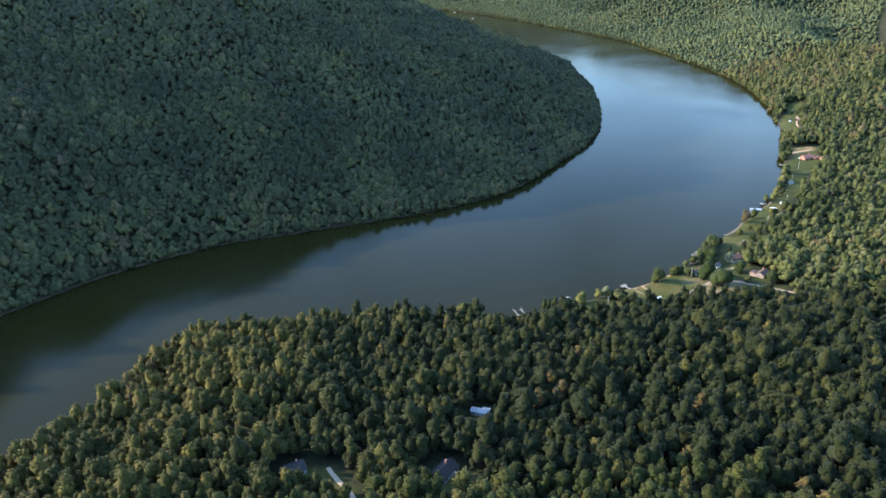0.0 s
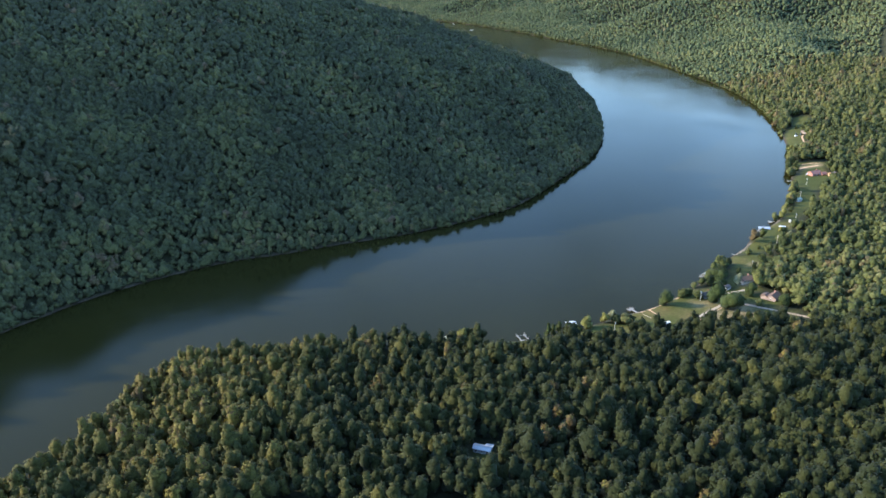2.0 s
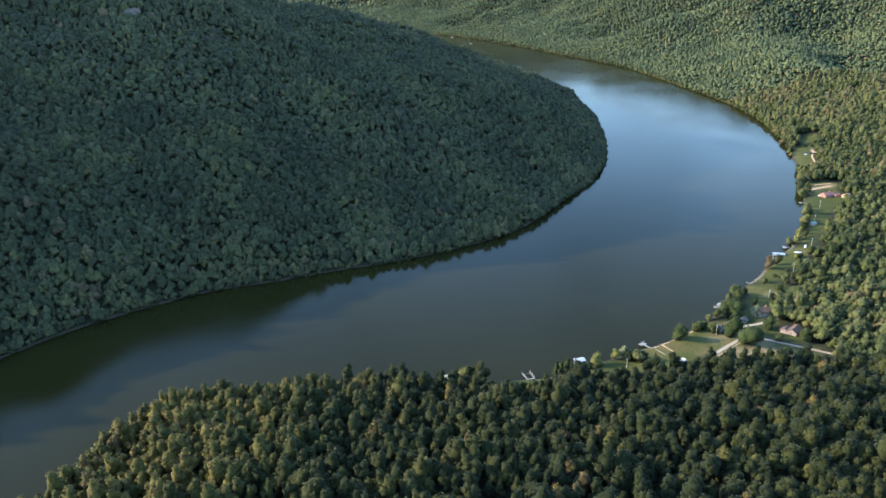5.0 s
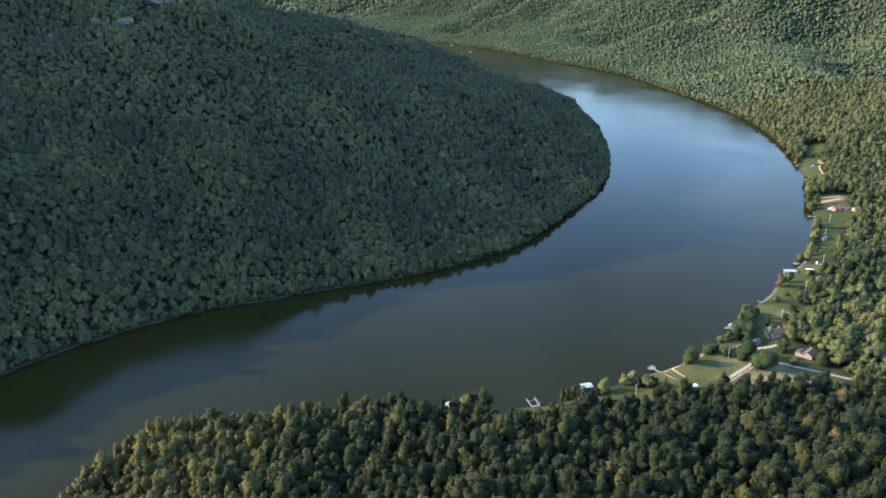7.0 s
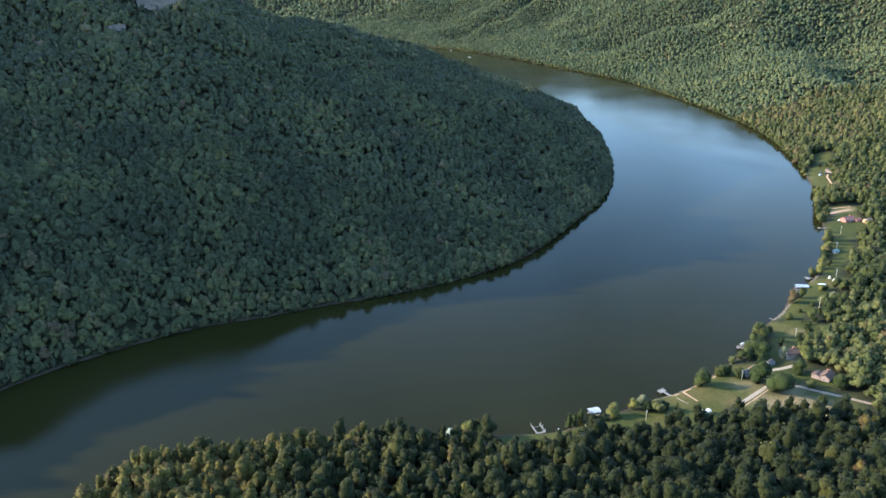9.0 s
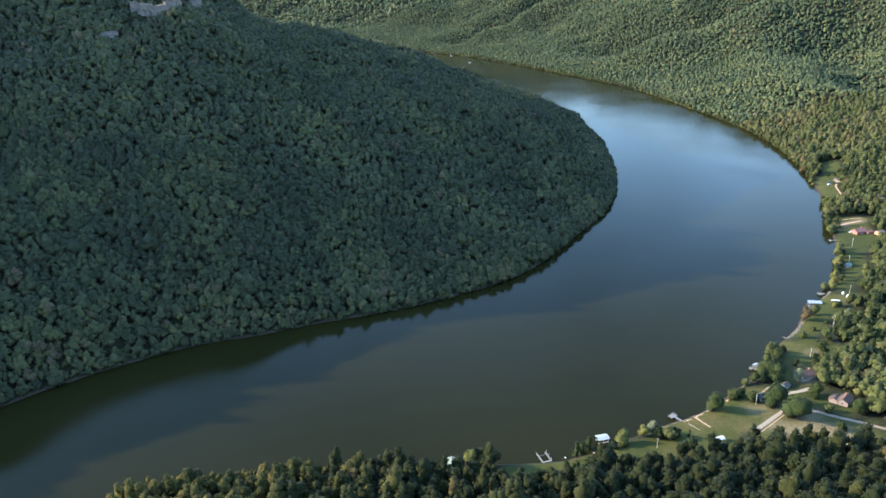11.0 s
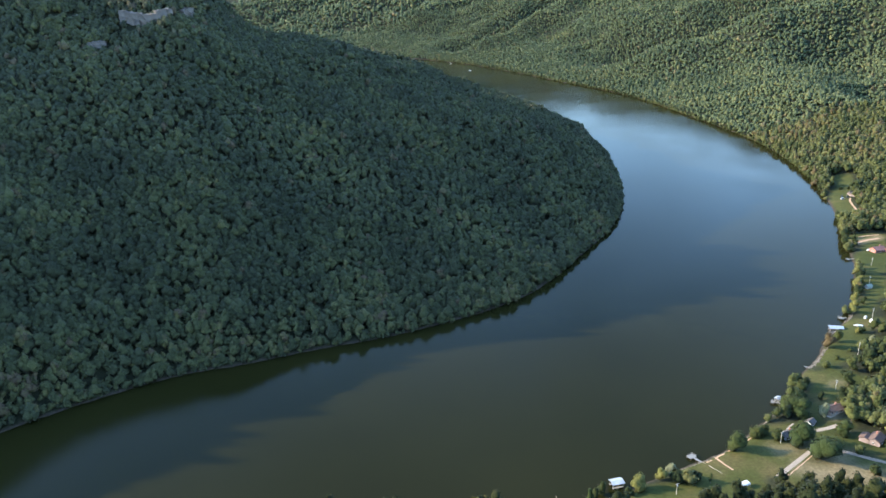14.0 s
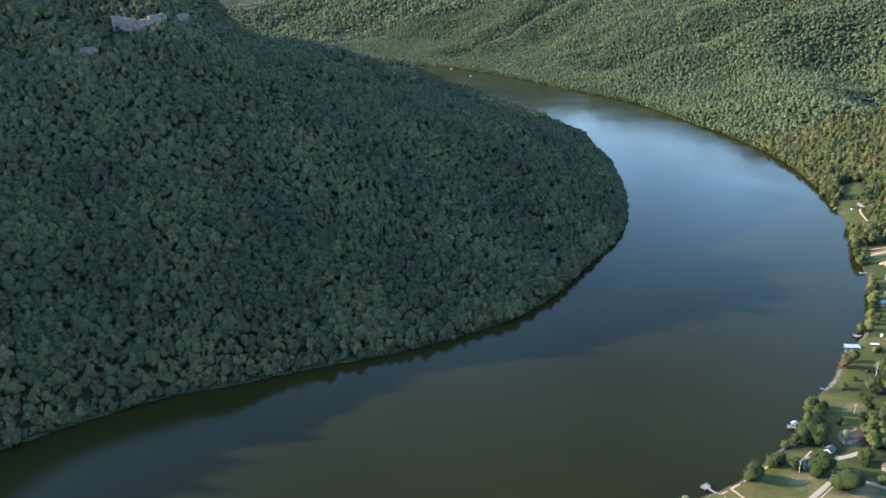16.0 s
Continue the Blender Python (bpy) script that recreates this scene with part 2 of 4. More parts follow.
def height(q):
    """Ground height and whether it is on the inner (mountain) side, at the points q."""
    x, y = q[:, 0], q[:, 1]
    d_in, d_out = distance(q, BANK_IN), distance(q, BANK_OUT)
    wet, inner = inside(q, WATER_AREA), inside(q, IN_LAND)
    # the mountain inside the bend: steep to the west, a long low nose to the east
    west = profile(d_in, [(0, 0.6), (5, 2.5), (30, 25), (60, 45), (120, 80), (240, 142), (350, 196), (450, 258), (600, 330), (1000, 400)])
    south_nose = profile(d_in, [(0, 0.6), (5, 2.2), (30, 4), (50, 11), (95, 32), (200, 84), (330, 132), (480, 175), (700, 230)])
    tip = profile(d_in, [(0, 0.6), (5, 3), (15, 13), (40, 38), (60, 46), (110, 74), (200, 110), (281, 139), (380, 161), (480, 180), (700, 210)])
    north = smooth(y, 880, 1130)
    nose = south_nose * (1 - north) + tip * north
    w = smooth(-x - 0.36 * (y - 650), 15, 165)
    h_in = nose * (1 - w) + west * w
    # the mountain's high back, to the north-west, whose shadow falls across the river
    back = np.clip(238 + 0.69 * (y - 716), 0, 372) * smooth(-x, 430, 680)
    h_in = np.maximum(h_in, back)
    # the nose's ridge sags in its middle and rises to a shoulder in the west
    h_in = h_in - 11 * np.exp(-((x - 60) / 125) ** 2) * smooth(y, 1000, 1190) + 15 * np.exp(-((x + 262) / 36) ** 2 - ((y - 1165) / 70) ** 2)
    # the back's crest dips towards the south
    h_in = h_in - smooth(-x, 540, 760) * np.interp(y, [540, 640, 720, 780, 860], [24, 18, 14, 8, 0])
    # a knoll on the lower slope that catches the sun
    h_in = h_in + 26 * np.exp(-((x + 350) / 56) ** 2 - ((y - 640) / 62) ** 2)
    # the outer bank: wooded rise in the south, a flat bench in the bend, hills to the east and north
    south = profile(d_out, [(0, 0.6), (5, 2.4), (30, 4), (70, 10), (110, 18), (190, 22), (300, 40), (500, 100), (900, 190), (2000, 260)])
    bench = profile(d_out, [(0, 0.6), (4, 2.4), (40, 4.5), (80, 6), (130, 10), (220, 26), (400, 80), (700, 190), (1200, 330), (3000, 480)])
    north = profile(d_out, [(0, 0.6), (5, 2.4), (25, 5), (50, 11), (95, 21), (140, 30), (290, 55), (400, 106), (700, 215), (1100, 350), (3000, 560)])
    s = smooth(y + 0.25 * x, 420, 500)
    n = smooth(y, 820, 1050)
    h_out = south * (1 - s) + (bench * (1 - n) + north * n) * s
    h = np.where(inner, h_in, h_out)
    d = np.where(inner, d_in, d_out)
    # a wooded spur with a hollow behind it, and a gully, on the far hills
    for x1, y1, x2, y2, rise, wide in ((640, 2010, 1500, 1620, 52, 110), (620, 2260, 1500, 2020, -60, 150), (150, 2790, 620, 3100, -50, 75), (230, 2730, 700, 3010, 32, 80),
                                       (690, 1400, 800, 1900, 26, 75), (850, 1380, 960, 1780, -48, 100)):
        a, ab = np.array((x1, y1)), np.array((x2 - x1, y2 - y1), float)
        t = np.clip(((q - a) @ ab) / (ab @ ab), 0, 1)
        h = h + np.where(inner, 0, rise) * np.exp(-(np.linalg.norm(q - a - t[:, None] * ab, axis=1) / wide) ** 2) * smooth(d, 30, 160)
    h = h + smooth(d, 60, 400) * (wave_noise(q, 420, 5) * 16 + wave_noise(q, 130, 9, 3) * 4) + smooth(d, 500, 1400) * wave_noise(q, 900, 3) * 45
    return np.where(wet, -np.minimum(4.0, 0.35 * np.minimum(d_in, d_out)), np.maximum(h, 0.5)), d, wet, inner


# open ground: capsules of lawn or yard (x, y, x, y, radius)
CLEARINGS = [(148, 484, 196, 492, 17), (114, 460, 166, 467, 13), (194, 476, 244, 461, 14), (186, 514, 224, 514, 9), (214, 491, 256, 473, 5), (250, 497, 250, 497, 12),
             (52, 449, 98, 462, 9), (42, 447, 66, 447, 8), (8, 451, 14, 451, 6), (252, 576, 280, 566, 12), (276, 598, 290, 604, 12), (232, 528, 248, 540, 8), (222, 512, 246, 517, 6), (228, 503, 244, 499, 8), (250, 548, 276, 576, 11), (298, 620, 320, 620, 13), (312, 632, 326, 643, 9), (322, 647, 346, 650, 11), (348, 668, 374, 702, 7),
             (378, 700, 396, 738, 10), (402, 758, 434, 792, 17), (430, 836, 460, 836, 11), (436, 800, 450, 832, 13), (472, 914, 492, 966, 12), (496, 978, 514, 1002, 11), (520, 1006, 542, 1052, 11),
             (24, 319, 23, 310, 5), (5, 273, 12, 262, 8), (-67, 278, -60, 276, 8), (-50, 276, -34, 254, 4)]


# rock under the mountain's rim, bare of trees
ROCK_BANDS = [(-310, 979, -286, 976, 7), (-286, 976, -264, 992, 7), (-258, 1008, -254, 1032, 6), (-254, 1060, -251, 1108, 3), (-330, 932, -314, 934, 5), (-356, 971, -348, 972, 4)]


def clearing(q, areas=None):
    """How far inside open ground, in metres (negative outside)."""
    best = np.full(len(q), -1e9)
    for x1, y1, x2, y2, r in areas or CLEARINGS:
        a, ab = np.array((x1, y1)), np.array((x2 - x1, y2 - y1), float)
        t = np.clip(((q - a) @ ab) / max(1e-9, ab @ ab), 0, 1)
        best = np.maximum(best, r - np.linalg.norm(q - a - t[:, None] * ab, axis=1))
    return best


def mesh_from(name, verts, faces, mat, smooth_faces=False, normals=None):
    """A mesh from arrays: verts (n, 3), faces (m, 3 or 4), soft normals (n, 3) where given."""
    me = bpy.data.meshes.new(name)
    k = faces.shape[1]
    me.vertices.add(len(verts))
    me.vertices.foreach_set("co", np.ascontiguousarray(verts, np.float32).ravel())
    me.loops.add(faces.size)
    me.loops.foreach_set("vertex_index", np.ascontiguousarray(faces, np.int32).ravel())
    me.polygons.add(len(faces))
    me.polygons.foreach_set("loop_start", np.arange(0, faces.size, k, dtype=np.int32))
    if smooth_faces:
        me.polygons.foreach_set("use_smooth", np.ones(len(faces), bool))
    me.update(calc_edges=True)
    if normals is not None:
        me.attributes.new("custom_normal", "FLOAT_VECTOR", "POINT").data.foreach_set("vector", np.ascontiguousarray(normals, np.float32).ravel())
        me.update()
    me.materials.append(mat)
    return me


def spaced(*runs):
    """Grid lines: runs of (from, to, step), end to end."""
    return np.concatenate([np.arange(a, b, s) for a, b, s in runs] + [[runs[-1][1]]])


GRID = []


def gz(x, y):
    """The ground's height at one place."""
    gx, gy, z = GRID
    i, j = int(np.searchsorted(gx, x)) - 1, int(np.searchsorted(gy, y)) - 1
    u, v = (x - gx[i]) / (gx[i + 1] - gx[i]), (y - gy[j]) / (gy[j + 1] - gy[j])
    return float((z[j, i] * (1 - u) + z[j, i + 1] * u) * (1 - v) + (z[j + 1, i] * (1 - u) + z[j + 1, i + 1] * u) * v)


def build_ground():
    gx = spaced((-4400, -1200, 160), (-1200, -420, 20), (-420, 620, 5), (620, 1200, 16), (1200, 4400, 160))
    gy = spaced((-1500, 100, 60), (100, 240, 10), (240, 1110, 5), (1110, 2000, 14), (2000, 4850, 70))
    X, Y = np.meshgrid(gx, gy)
    q = np.column_stack([X.ravel(), Y.ravel()])
    z = height(q)[0]
    i = np.arange(len(q)).reshape(X.shape)
    f = np.stack([i[:-1, :-1], i[:-1, 1:], i[1:, 1:], i[1:, :-1]], -1).reshape(-1, 4)
    GRID.extend((gx, gy, z.reshape(X.shape)))
    me = mesh_from("ground", np.column_stack([q, z]), f, M_GROUND, True)
    lawn = me.attributes.new("lawn", "FLOAT", "POINT")
    lawn.data.foreach_set("value", smooth(clearing(q) + 1.5 * wave_noise(q, 18, 4), -2, 4).astype(np.float32))
    # dry, worn grass beside the drive and the yards
    worn = clearing(q, [(205, 474, 236, 466, 9), (218, 480, 228, 488, 5), (196, 496, 206, 498, 4), (244, 527, 249, 531, 3), (434, 826, 456, 831, 5), (262, 562, 268, 566, 3)])
    me.attributes.new("dry", "FLOAT", "POINT").data.foreach_set("value", (0.85 * smooth(worn + 3.5 * wave_noise(q, 22, 8), -5, 5)).astype(np.float32))
    return tagged(new("ground", me), "wooded river valley ground with mown lawns beside the water", "ground", kind="structure")


def build_water():
    gx, gy = np.linspace(-2600, 760, 60), np.linspace(-800, 4200, 80)
    X, Y = np.meshgrid(gx, gy)
    i = np.arange(X.size).reshape(X.shape)
    f = np.stack([i[:-1, :-1], i[:-1, 1:], i[1:, 1:], i[1:, :-1]], -1).reshape(-1, 4)
    me = mesh_from("water", np.column_stack([X.ravel(), Y.ravel(), np.zeros(X.size)]), f, M_WATER, True)
    return tagged(new("water", me), "calm olive-brown river water bending between wooded hills", "river", kind="structure")


build_ground()
build_water()


# ---------------------------------------------------------------- the woods
def ball(fine):
    """A rough unit ball: corners and triangles of an icosahedron, or of an octahedron."""
    if not fine:
        v = np.array([(1, 0, 0), (0, 1, 0), (-1, 0, 0), (0, -1, 0), (0, 0, 1), (0, 0, -1)], float)
        return v, np.array([(k, (k + 1) % 4, 4) for k in range(4)] + [((k + 1) % 4, k, 5) for k in range(4)])
    a = 2 * np.pi * np.arange(5) / 5
    up = np.column_stack([0.894 * np.cos(a), 0.894 * np.sin(a), np.full(5, 0.447)])
    v = np.vstack([[(0, 0, 1)], up, up * (-1, -1, -1), [(0, 0, -1)]])
    n = (v[:, None] * v[None]).sum(2)
    f = [(i, j, k) for i in range(12) for j in range(i + 1, 12) for k in range(j + 1, 12) if min(n[i, j], n[j, k], n[i, k]) > 0.4]
    return v, np.array([t if np.dot(np.cross(v[t[1]] - v[t[0]], v[t[2]] - v[t[0]]), v[t[0]]) > 0 else t[::-1] for t in f])


def unit(v):
    return v / np.maximum(1e-9, np.linalg.norm(v, axis=-1, keepdims=True))


def crown_shape(rng, wide, tall, lobes, leaves, leaf, point=0.5, fine=True):
    """A crown with its foot at z = 0: a core and limbs' worth of leafy lobes round it, each with ragged sprays standing off it.
    point: 0 flat-topped, 1 pointed. Returns vertices, triangles and soft outward normals."""
    bv, bf = ball(fine)
    k = np.arange(lobes)
    t = np.clip(0.16 + 0.74 * ((k * 0.618 + rng.uniform()) % 1.0) ** 0.9, 0.14, 0.9)
    a = 2.399 * k + rng.uniform(0, 6.28) + rng.uniform(-0.5, 0.5, lobes)
    env = np.interp(t, [0, 0.16, 0.4, 0.64, 0.84, 1.0], [0.5, 0.86, 1.0, 0.92 - 0.2 * point, 0.66 - 0.3 * point, 0.2])
    rad = wide * rng.uniform(0.19, 0.31, lobes) * (1.05 - 0.4 * point * t)
    out = np.maximum(0, 0.5 * wide * env * rng.uniform(0.8, 1.12, lobes) - 0.72 * rad)
    c = np.column_stack([out * np.cos(a), out * np.sin(a), tall * t])
    axes = np.column_stack([rad, rad, rad * rng.uniform(0.9, 1.35, lobes)])
    # the core and the leading top
    c[0], axes[0] = (0, 0, 0.46 * tall), (0.33 * wide, 0.33 * wide, 0.44 * tall)
    if lobes > 2:
        c[1], axes[1] = (rng.uniform(-0.08, 0.08) * wide, rng.uniform(-0.08, 0.08) * wide, tall * 0.8), (0.2 * wide, 0.2 * wide, 0.22 * tall)
    mid = np.array((0, 0, 0.35 * tall))
    body = c[:, None] + bv[None] * axes[:, None] * (0.92 if fine else 1.08) * rng.uniform(0.85, 1.12, (lobes, len(bv), 1))
    v = body.reshape(-1, 3)
    n = unit(0.7 * np.tile(bv, (lobes, 1)) + 0.5 * unit((v - mid) / (wide, wide, tall)))
    f = (bf[None] + len(bv) * k[:, None, None]).reshape(-1, 3)
    if leaves:
        w = axes[:, 0] ** 2 * np.where(k == 0, 0.35, 1.0)
        i = rng.choice(lobes, leaves, p=w / w.sum())
        d = unit(rng.normal(size=(leaves, 3)) + 0.7 * unit(c[i] - mid + (0, 0, 0.15 * tall)) + (0, 0, 0.25))
        p = c[i] + d * axes[i] * rng.uniform(0.86, 1.2, (leaves, 1))
        m = unit(0.65 * d + 0.35 * unit((p - mid) / (wide, wide, tall)))
        face = unit(m + rng.normal(size=(leaves, 3)) * 0.5)
        u = unit(np.cross(face, rng.normal(size=(leaves, 3))))
        x = np.cross(face, u)
        s = leaf * rng.uniform(0.5, 1.35, (leaves, 1)) * 0.62
        tri = np.stack([p + u * s, p + (-0.5 * u + 0.85 * x) * s, p + (-0.5 * u - 0.85 * x) * s], 1).reshape(-1, 3)
        tn = np.repeat(0.45 * m + 0.55 * face * np.sign((face * m).sum(1))[:, None], 3, 0)
        v, n, f = np.vstack([v, tri]), np.vstack([n, unit(tn)]), np.vstack([f, len(v) + np.arange(leaves * 3).reshape(-1, 3)])
    return v, f, n


def scatter(rng, x0, x1, y0, y1, step):
    gx, gy = np.meshgrid(np.arange(x0, x1, step), np.arange(y0, y1, step))
    q = np.column_stack([gx.ravel(), gy.ravel()]) + rng.uniform(-0.42, 0.42, (gx.size, 2)) * step
    return q


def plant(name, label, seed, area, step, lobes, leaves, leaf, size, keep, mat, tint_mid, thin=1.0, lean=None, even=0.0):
    """One wood: trees on a jittered grid over area (or at the places given), where keep(q, d, inner) holds. size: mean
    crown width and height.
    lean: added to the trees' tint over the wood; it also carries painted sunlight and haze. even: 1 for a closed canopy
    of one height."""
    rng = np.random.default_rng(seed)
    along_bank = isinstance(area, np.ndarray)
    q = area if along_bank else scatter(rng, *area, step)
    q = q[fan(q)] if along_bank or (area[2] > 165 and area[1] > -500) else q
    z, d, wet, inner = height(q)
    z = np.maximum(z, 0.2)
    ok = (~wet & (d > 0.3) | along_bank) & (clearing(q) < -2.5) & (clearing(q, ROCK_BANDS) < 0) & keep(q, d, inner)
    if thin < 1:    # as dense on steep ground, along the slope, as on flat ground
        ok &= rng.uniform(size=len(q)) < thin * np.sqrt(1 + np.hypot(height(q + (2, 0))[0] - z, height(q + (0, 2))[0] - z) ** 2 / 4)
    q, z, d = q[ok], z[ok], d[ok]
    kinds = []
    for k in range(14):
        kinds.append(crown_shape(rng, size[0] * rng.uniform(0.8, 1.35), size[1] * rng.uniform(0.75, 1.25), lobes, leaves, leaf, rng.uniform(0, 0.85), lobes > 6))
    n = len(q)
    grow = np.clip(rng.normal(1.0, 0.25 - 0.08 * even, n), 0.5, 1.7) * (0.92 + 0.08 * smooth(d, 0, 25))
    turn = rng.uniform(0, 2 * np.pi, n)
    lift = rng.uniform(0.05, 0.38 - 0.2 * even, n) * size[1] * grow * smooth(d, 0, 12) - (0.8 if along_bank else 0)
    which = rng.integers(0, 14, n)
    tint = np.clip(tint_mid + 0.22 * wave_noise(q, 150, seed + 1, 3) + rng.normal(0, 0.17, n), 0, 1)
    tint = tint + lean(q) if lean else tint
    tint = np.where(rng.uniform(size=n) < 0.015, 1.0, np.minimum(tint, 0.94))
    per = len(kinds[0][0])
    knobs = (per - 3 * leaves) // lobes
    shade = np.concatenate([np.repeat(rng.normal(0, 0.05, lobes), knobs), np.repeat(rng.normal(0.02, 0.11, leaves), 3)])
    verts, norms = np.empty((n, per, 3), np.float32), np.empty((n, per, 3), np.float32)
    for k, (v, f, m) in enumerate(kinds):
        ids = np.nonzero(which == k)[0]
        c, s, g = np.cos(turn[ids])[:, None], np.sin(turn[ids])[:, None], grow[ids][:, None]
        verts[ids] = np.stack([q[ids, 0, None] + g * (c * v[:, 0] - s * v[:, 1]), q[ids, 1, None] + g * (s * v[:, 0] + c * v[:, 1]),
                               (z[ids] + lift[ids])[:, None] + g * v[:, 2]], -1)
        norms[ids] = np.stack([c * m[:, 0] - s * m[:, 1], s * m[:, 0] + c * m[:, 1], m[:, 2] + 0 * c], -1)
    faces = (kinds[0][1][None] + per * np.arange(n)[:, None, None]).reshape(-1, 3)
    me = mesh_from(name, verts.reshape(-1, 3), faces, mat, True, norms.reshape(-1, 3))
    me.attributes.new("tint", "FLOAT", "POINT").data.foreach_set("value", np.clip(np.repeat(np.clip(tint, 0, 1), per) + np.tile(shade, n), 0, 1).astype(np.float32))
    return tagged(new(name, me), label, "forest", kind="stuff")


def fan(q):
    """The part of the land that the walk looks over."""
    return np.abs(q[:, 0]) < 0.56 * q[:, 1] + 78


def bank_row(line, seed, step, spread):
    rng = np.random.default_rng(seed)
    q = curve_through(line[::2], step)
    return q + rng.uniform(-spread, spread, q.shape)


# lean paints a sunlit west side and a dimmer east side into the tint
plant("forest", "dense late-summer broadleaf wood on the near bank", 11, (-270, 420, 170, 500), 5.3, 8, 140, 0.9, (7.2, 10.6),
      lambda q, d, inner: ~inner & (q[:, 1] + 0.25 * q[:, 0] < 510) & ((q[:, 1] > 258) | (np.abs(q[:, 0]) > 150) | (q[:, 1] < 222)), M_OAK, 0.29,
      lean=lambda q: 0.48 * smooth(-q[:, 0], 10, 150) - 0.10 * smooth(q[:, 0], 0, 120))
plant("forest", "dark shaded broadleaf wood covering the steep mountainside", 12, (-560, 300, 440, 790), 4.4, 6, 68, 1.15, (8.2, 8.2),
      lambda q, d, inner: inner, M_SLOPE, 0.38, 0.8, lean=lambda q: 0.2 * (1 - smooth(distance(q, BANK_IN), 15, 75)), even=0.5)
plant("forest", "shaded broadleaf wood on the mountain's upper slopes", 17, (-560, 300, 790, 1300), 4.8, 4, 12, 1.8, (8.9, 7.4),
      lambda q, d, inner: inner & (q[:, 1] < 1290), M_SLOPE, 0.42, 0.74, even=0.9)
plant("forest", "broadleaf wood on the mountain's high back", 20, (-1180, -560, 470, 1000), 11.0, 2, 4, 4.0, (13.0, 12.0),
      lambda q, d, inner: inner, M_SLOPE, 0.42)
# tint climbs northwards to meet the far hills' haze-paled leaf colour
plant("forest", "sunlit green broadleaf wood behind the riverside lawns", 13, (150, 1000, 380, 1330), 6.2, 6, 56, 1.5, (8.2, 9.4),
      lambda q, d, inner: ~inner & (q[:, 1] + 0.25 * q[:, 0] >= 510), M_VALLEY, 0.54, lean=lambda q: 0.24 * smooth(q[:, 1], 850, 1300), even=0.6)
# leaf colour carries haze; nearer trees tinted to meet the valley wood
plant("forest", "distant woods rising over the far hills, leaf colour paled for haze", 14, (-1200, 2000, 1330, 3300), 7.9, 2, 5, 2.8, (9.4, 7.6),
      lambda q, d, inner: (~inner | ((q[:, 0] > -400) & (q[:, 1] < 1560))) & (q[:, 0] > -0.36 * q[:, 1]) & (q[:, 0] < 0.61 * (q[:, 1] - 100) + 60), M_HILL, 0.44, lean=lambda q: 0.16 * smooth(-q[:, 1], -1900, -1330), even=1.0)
plant("forest", "the farthest wooded ridge behind the river, leaf colour paled for haze", 15, (-1500, 700, 3300, 4000), 15.0, 2, 3, 5.0, (16.0, 13.0),
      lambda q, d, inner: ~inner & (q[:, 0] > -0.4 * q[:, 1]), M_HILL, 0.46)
plant("forest", "broadleaf wood on the hill below the overlook", 16, (-230, 230, -80, 175), 6.6, 5, 30, 1.8, (10.0, 10.0),
      lambda q, d, inner: ~inner & ~((q[:, 1] >= 170) & fan(q)), M_OAK, 0.45)
plant("bank_trees", "leafy trees and bushes leaning over the mountain's shore", 18, bank_row(BANK_IN, 18, 1.4, 2.8), 0, 5, 46, 1.15, (6.4, 6.6),
      lambda q, d, inner: (q[:, 1] > 430) & (q[:, 1] < 1330) & (inner | (d < 2.8)), M_SLOPE, 0.55)
plant("bank_trees", "bushes and low trees along the outer shore", 19, bank_row(BANK_OUT, 19, 3.6, 1.8), 0, 5, 40, 1.2, (5.2, 5.0),
      lambda q, d, inner: ((q[:, 0] < 20) | (q[:, 1] > 800)) & (q[:, 1] < 2700) & ~inner & (d < 2.5), M_VALLEY, 0.50)


# ---------------------------------------------------------------- helpers for single things
def part(name, bm, mat, parent=None, label=""):
    """One mesh object under a thing or a part, from a bmesh given in the thing's own axes."""
    me = bpy.data.meshes.new(name)
    bmesh.ops.recalc_face_normals(bm, faces=bm.faces)
    bm.to_mesh(me)
    bm.free()
    me.materials.append(mat)
    ob = new(name, me)
    ob.parent = parent
    return tagged(ob, label)


def thing(name, x, y, z, turn, label, category, group=""):
    ob = new(name)
    ob.empty_display_size = 1.0
    ob.matrix_basis = pose(x, y, z, 0, 0, turn)
    return tagged(ob, label, category, group)


def box(bm, cx, cy, cz, sx, sy, sz, m=None, bevel=0.0):
    r = bmesh.ops.create_cube(bm, size=1.0, matrix=(m or Matrix()) @ Matrix.Translation((cx, cy, cz)) @ Matrix.Diagonal((sx, sy, sz, 1)))
    if bevel:
        es = list({e for v in r["verts"] for e in v.link_edges})
        bmesh.ops.bevel(bm, geom=es, offset=bevel, segments=1, affect="EDGES")
    return bm


def rod(bm, p, q, r1, r2=None, sides=8):
    p, q = Vector(p), Vector(q)
    m = Matrix.Translation((p + q) / 2) @ (q - p).to_track_quat("Z", "Y").to_matrix().to_4x4()
    bmesh.ops.create_cone(bm, cap_ends=True, segments=sides, radius1=r1, radius2=r1 if r2 is None else r2, depth=(q - p).length, matrix=m)
    return bm


def solid(bm, outline, y0, y1):
    """A prism: an outline of (x, z) pulled along y."""
    a = [bm.verts.new((x, y0, z)) for x, z in outline]
    b = [bm.verts.new((x, y1, z)) for x, z in outline]
    n = len(outline)
    bm.faces.new(a)
    bm.faces.new(b[::-1])
    for i in range(n):
        bm.faces.new((a[i], b[i], b[(i + 1) % n], a[(i + 1) % n]))
    return bm


def B():
    return bmesh.new()


